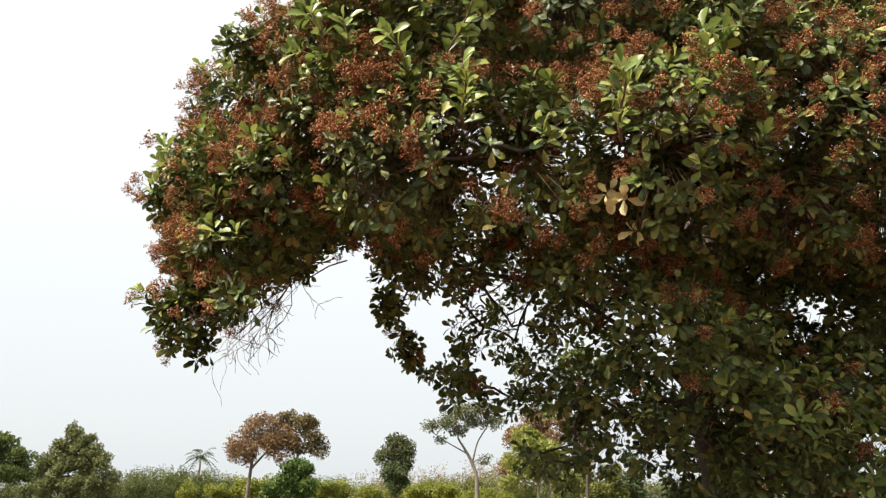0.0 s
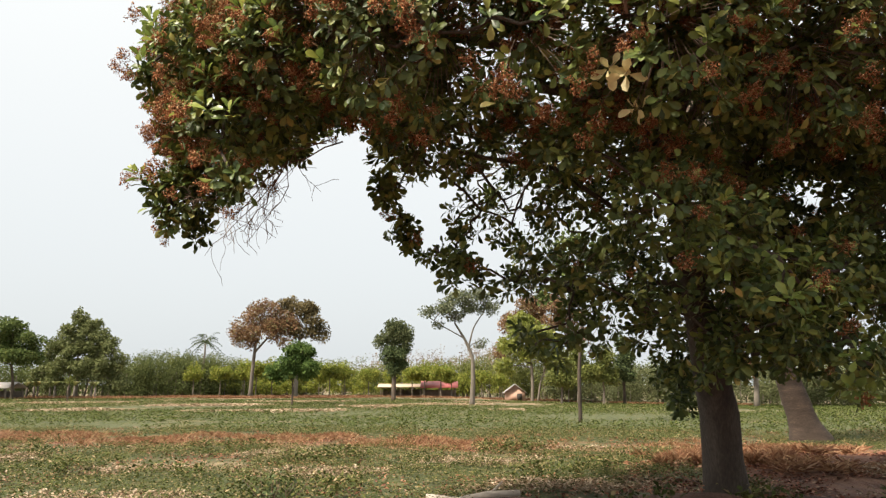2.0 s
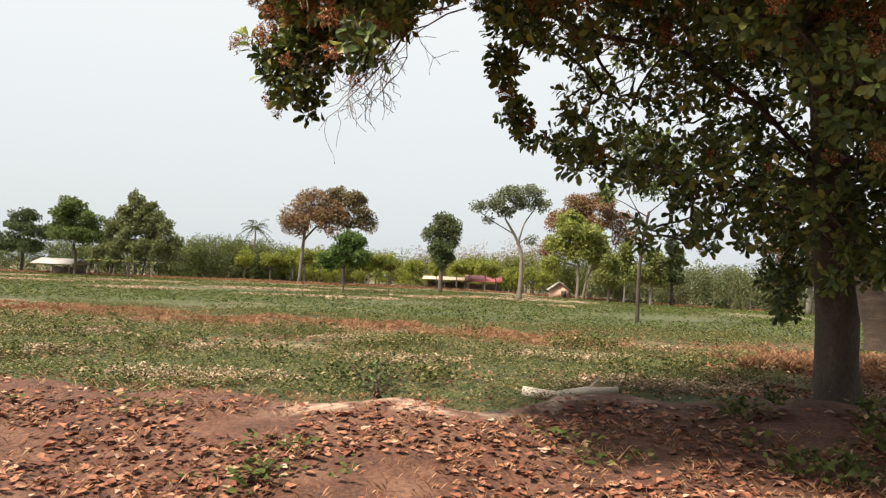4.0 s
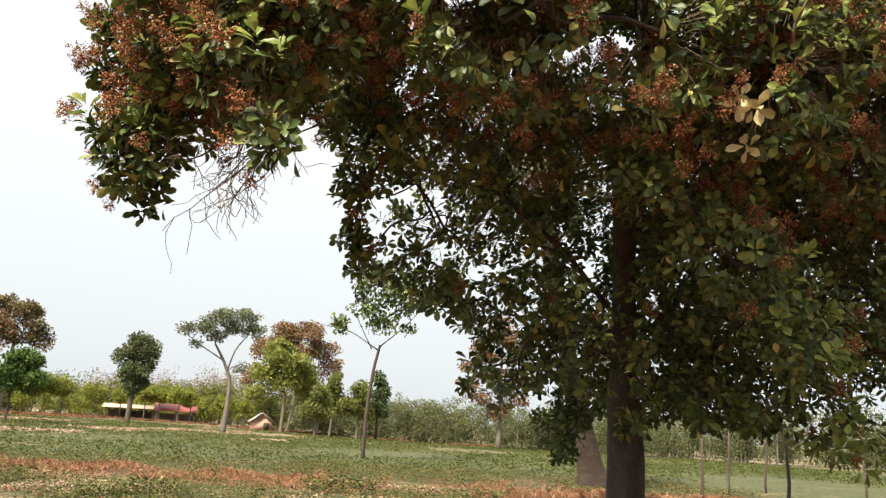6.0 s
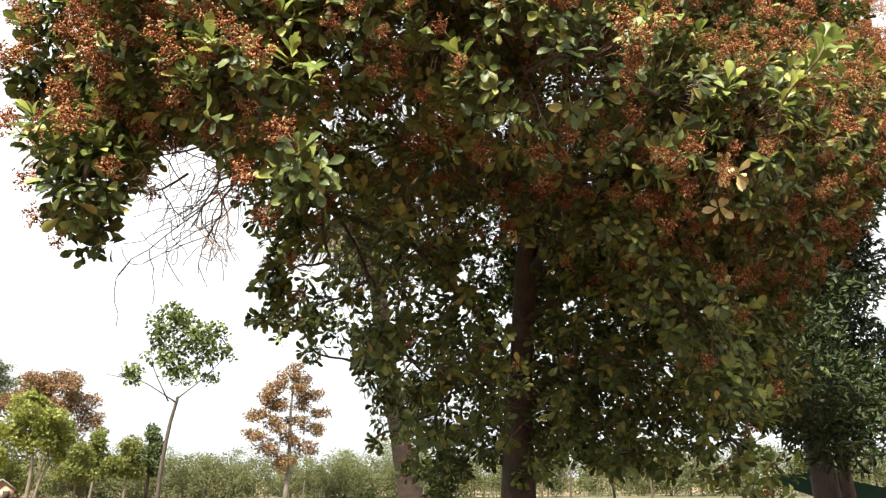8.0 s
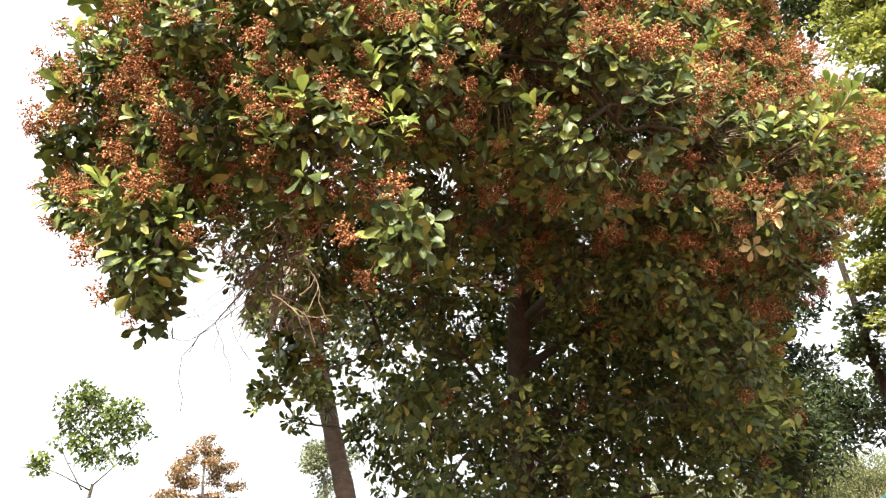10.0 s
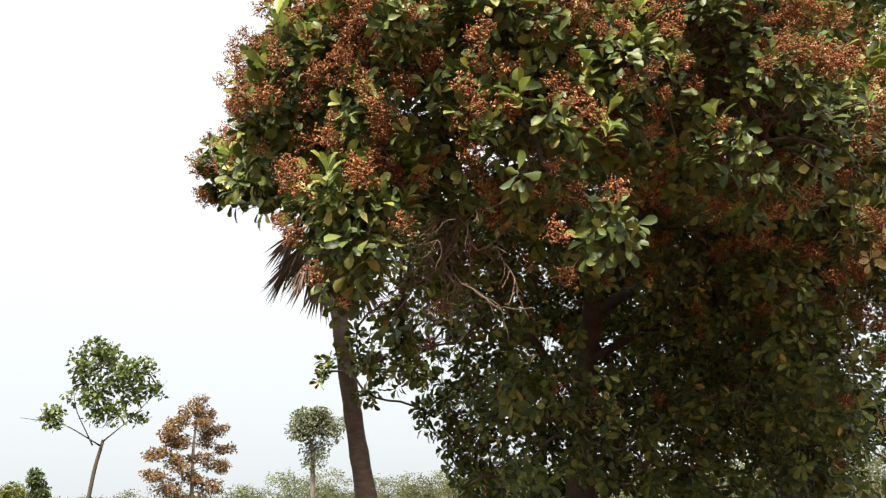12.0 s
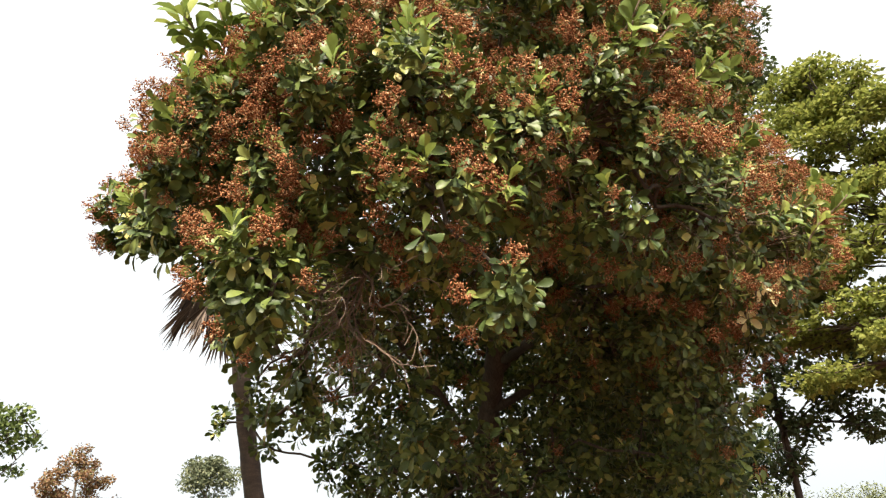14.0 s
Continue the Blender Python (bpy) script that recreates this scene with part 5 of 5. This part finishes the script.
tuft_field("pale_stubble", "broken patches of pale dry stubble in the field", 26000, (-60, 6), (42, 72), .16, stubble_leaf, stubble, 4, .03, .5)
tuft_field("field_edge_grass", "dry straw-coloured grass along the field edge", 44000, (-62, 30), (66, 96), .24, straw_leaf, lambda x, y: (np.abs(y - np.interp(x, [-60, -30, -2, 12, 30], [77, 84, 90, 86, 71])) < np.where(x < -8, 6, 2.5)) & (wave(x, y, .3, .7) > -.7 + rng.random(len(x))), 8, .05, 1.4, (SPRAY_V * (1, .3, 1), SPRAY_F))
tuft_field("dry_grass", "rust-brown dry grass strip", 9000, (-24, 12), (17, 27), .12, straw_leaf, lambda x, y: (y + .12 * x > 19.6) & (y + .12 * x < 23.0) & (wave(x, y, .8, .4) > -.6 + .8 * rng.random(len(x))) & ((x < 3.5) | ((wave(x, y, 1.1, 2.0) > .2) & (rng.random(len(x)) < .5))), 26, .05, 1.8, (BLADE_V, BLADE_F))
tuft_field("dry_grass_clump", "tall straw-coloured dry grass by the tree", 260, (5.6, 8.0), (15.8, 17.6), .2, straw_leaf, lambda x, y: wave(x, y, 1.6, .5) > -.3, 30, .05, 2.0, (BLADE_V, BLADE_F))
tuft_field("bank_weeds", "green weeds round the tree foot", 420, (3.7, 7.6), (8.4, 11.6), .085, crop_leaf, lambda x, y: (wave(x, y, 1.7, .8) > .1) & ((x - 5.46) ** 2 + (y - 12.2) ** 2 > .2), 9, .16, 1.2)
tuft_field("front_weeds", "small green weeds on the bank", 420, (-5, 3), (7.2, 9.8), .08, crop_leaf, lambda x, y: wave(x, y, 1.3, 2.2) > .55, 8, .08)
tuft_field("bank_straw", "thin dry stalks on the bank", 1600, (-6, 8), (7.0, 10.6), .085, straw_leaf, lambda x, y: rng.random(len(x)) < .7, 7, .03, 1.6, (BLADE_V, BLADE_F))
tuft_field("soil_brush", "brown dead brush on the red soil", 620, (7.2, 15), (14.5, 19.5), .2, straw_leaf, lambda x, y: wave(x, y, .9, .2) > -.2, 26, .06, 1.0, (BLADE_V, BLADE_F))

tuft_field("soil_litter", "fallen dry leaves on the red soil by the tree", 9000, (4.6, 12.5), (11.9, 18.4), .07, litter_leaf, lambda x, y: wave(x, y, 1.2, .9) > -.7 + .9 * rng.random(len(x)), 2, .02, .25)
tuft_field("dry_patches", "pale dry patches in the crop", 60000, (-14, 10), (11.4, 19.5), .05, stubble_leaf, lambda x, y: (y > crest_y(x) + .7) & (wave(x * .6, y * 1.3, .95, 2.6) > .5 + .5 * rng.random(len(x))), 4, .1, .7)
tuft_field("dry_flecks", "pale dry leaves scattered through the crop", 16000, (-14, 16), (10.8, 27), .05, litter_leaf, lambda x, y: (y > crest_y(x) + .4) & ((wave(x, y, .7, 2.0) > .3) | (wave(x, y, .55) < -.45)), 3, .08)

n = 14000
x, y = rng.uniform(-6, 8.5, n), rng.uniform(6.8, 11.4, n)
ok = (y < crest_y(x) + .35) & ((y < crest_y(x) - .45) | (rng.random(n) < .22) | (x > 2.6)) & (wave(x, y, 1.7, .6) > -.75 + .8 * rng.random(n))
x, y = x[ok], y[ok]
n = len(x)
P = np.stack([x, y, ground_z(x, y) + .015], 1)
az = rng.uniform(0, 6.28, n)
D = np.stack([np.cos(az), np.sin(az), rng.normal(size=n) * .14 + .05], 1)
N = np.tile([0, 0, 1.], (n, 1)) + rng.normal(size=(n, 3)) * .26
Ls = rng.uniform(.04, .115, n)
CURL = LEAF_V * np.array([1, 1.35, .6]) + np.stack([0 * LEAF_V[:, 0], 0 * LEAF_V[:, 0], 1.2 * LEAF_V[:, 1] ** 2 + .25 * (LEAF_V[:, 0] - .5) ** 2], 1)
first = np.flatnonzero((x > -1.6) & (x < 3.2))[:300]
rest = np.ones(n, bool)
rest[first] = False
litter = thing("leaf_litter", (0.5, 9, float(ground_z(0.5, 9))), "fallen dry reddish leaves on the bank", "leaf litter")
tagged(part("scattered_leaves", *scatter(CURL, LEAF_F, P[rest], D[rest], N[rest], Ls[rest]), litter_leaf, litter), kind="stuff")
fallen = make_mesh("fallen_leaf", CURL, LEAF_F, litter_leaf)
for k in first:
    ob = new("fallen_leaf", fallen)
    ob.parent = litter
    ob.matrix_basis = Matrix.Translation(-Vector(litter.location)) @ basis(P[k], D[k], N[k], Ls[k])

# pale log, clods and stones
logmat = surface("weathered_wood", [(.3, (.3, .25, .2)), (.7, (.55, .48, .41))], 6, 50, .9, .5, (.3, 1, 1))
lg = np.array([(1.6, 11.95, 0), (2.0, 12.0, 0), (2.4, 12.1, 0), (2.8, 12.2, 0)])
lg[:, 2] = ground_z(lg[:, 0], lg[:, 1]) + .06
wl_root = thing("fallen_branch", lg[0], "pale weathered branch lying on the bank", "branch")
part("stick", *tube(lg, [.07, .06, .055, .04], 8), logmat, wl_root, "", True)
part("side_stick", *tube([lg[2], lg[2] + (.18, .1, .16)], [.025, .012], 6), logmat, wl_root)

stone_mat = surface("pale_stone", [(.3, (.3, .25, .21)), (.7, (.6, .53, .46))], 6, 30, .9, .5)
for k, (x, y, s) in enumerate([(9.3, 14.6, .14), (12.2, 16.0, .2), (12.8, 16.6, .16), (11.0, 15.4, .1), (6.0, 16.4, .22)]):
    bm = bmesh.new()
    bmesh.ops.create_icosphere(bm, subdivisions=2, radius=s)
    for vv in bm.verts:
        vv.co *= 1 + .25 * noise.noise(vv.co * 3 / s + Vector((k, 0, 0)))
        vv.co.z *= .6
    me = bpy.data.meshes.new("stone")
    bm.to_mesh(me)
    me.materials.append(stone_mat)
    ob = tagged(new("stone", me), "pale rough stone half sunk in soil", "stone", "loose stones")
    ob.location = (x, y, float(ground_z(x, y)) + s * .2)

# small dry bush on the crest
sb_base = np.array([0.0, 10.72, float(ground_z(0.0, 10.72))])
bush = thing("dry_bush", sb_base, "small dark dry bush on the bank crest", "bush")
out = [tube(curve(sb_base, sb_base + rng.normal(size=3) * (.16, .16, .05) + (0, 0, .34), 0, .03, 4, k), [.008, .006, .004, .003], 4) for k in range(16)]
part("stems", *join(out), twig_mat, bush)
n = 150
Pb = sb_base + rng.normal(size=(n, 3)) * (.12, .12, .09) + (0, 0, .2)
part("leaves", *scatter(SPRAY_V, SPRAY_F, Pb, rng.normal(size=(n, 3)), rng.normal(size=(n, 3)), np.full(n, .06)), dark_leaf, bush)

# green hammock slung between posts, right of the palm
hammock_mat = surface("shade_net", [(.3, (.01, .09, .07)), (.7, (.025, .16, .12))], 5, 60, .8, .3)
nx, ny = 16.8, 12.9
nb = float(ground_z(nx, ny))
net = thing("shade_net", (nx, ny, nb), "dark green hammock slung low between posts", "net")
u, w = np.meshgrid(np.linspace(0, 1, 15), np.linspace(0, 1, 7), indexing='ij')
NV = np.stack([nx - 1.6 + 4.2 * u, ny - .2 - 2.6 * u + 1.3 * w, nb + 1.58 - .38 * np.sin(np.pi * u) ** .8 - .3 * w * np.sin(np.pi * u) + .05 * np.sin(9 * u + 4 * w)], -1).reshape(-1, 3)
ni, nj = np.meshgrid(np.arange(14), np.arange(6), indexing='ij')
q = (ni * 7 + nj).ravel()
part("cloth", np.concatenate([NV, NV + (0, 0, .01)]), np.concatenate([np.stack([q, q + 7, q + 8, q + 1], 1), np.stack([q + 1, q + 8, q + 7, q], 1) + len(NV)]), hammock_mat, net, "", True)
for px, py in ((nx - 1.6, ny - .2), (nx - 1.6, ny + 1.1), (nx + 2.6, ny - 2.8), (nx + 2.6, ny - 1.5)):
    part("post", *tube([(px, py, float(ground_z(px, py)) - .2), (px, py, nb + 1.53)], [.05, .04], 7), woodgrey, net)

# thin posts and stems beyond the cashew
for k, (x, y, h) in enumerate([(13.4, 20.5, 1.9), (15.2, 21.5, 2.4), (17.5, 22.5, 2.1), (11.4, 15.6, 1.6), (19.2, 20.4, 2.2)]):
    z = float(ground_z(x, y))
    ps = tagged(new("fence_post", make_mesh("fence_post", *tube(curve((x, y, z - .3), (x + .08, y, z + h), 0, .03, 5, k), [.04, .038, .035, .032, .03], 7), bark_mat, True)), "thin dark wooden post standing in dry grass", "post", "field posts")
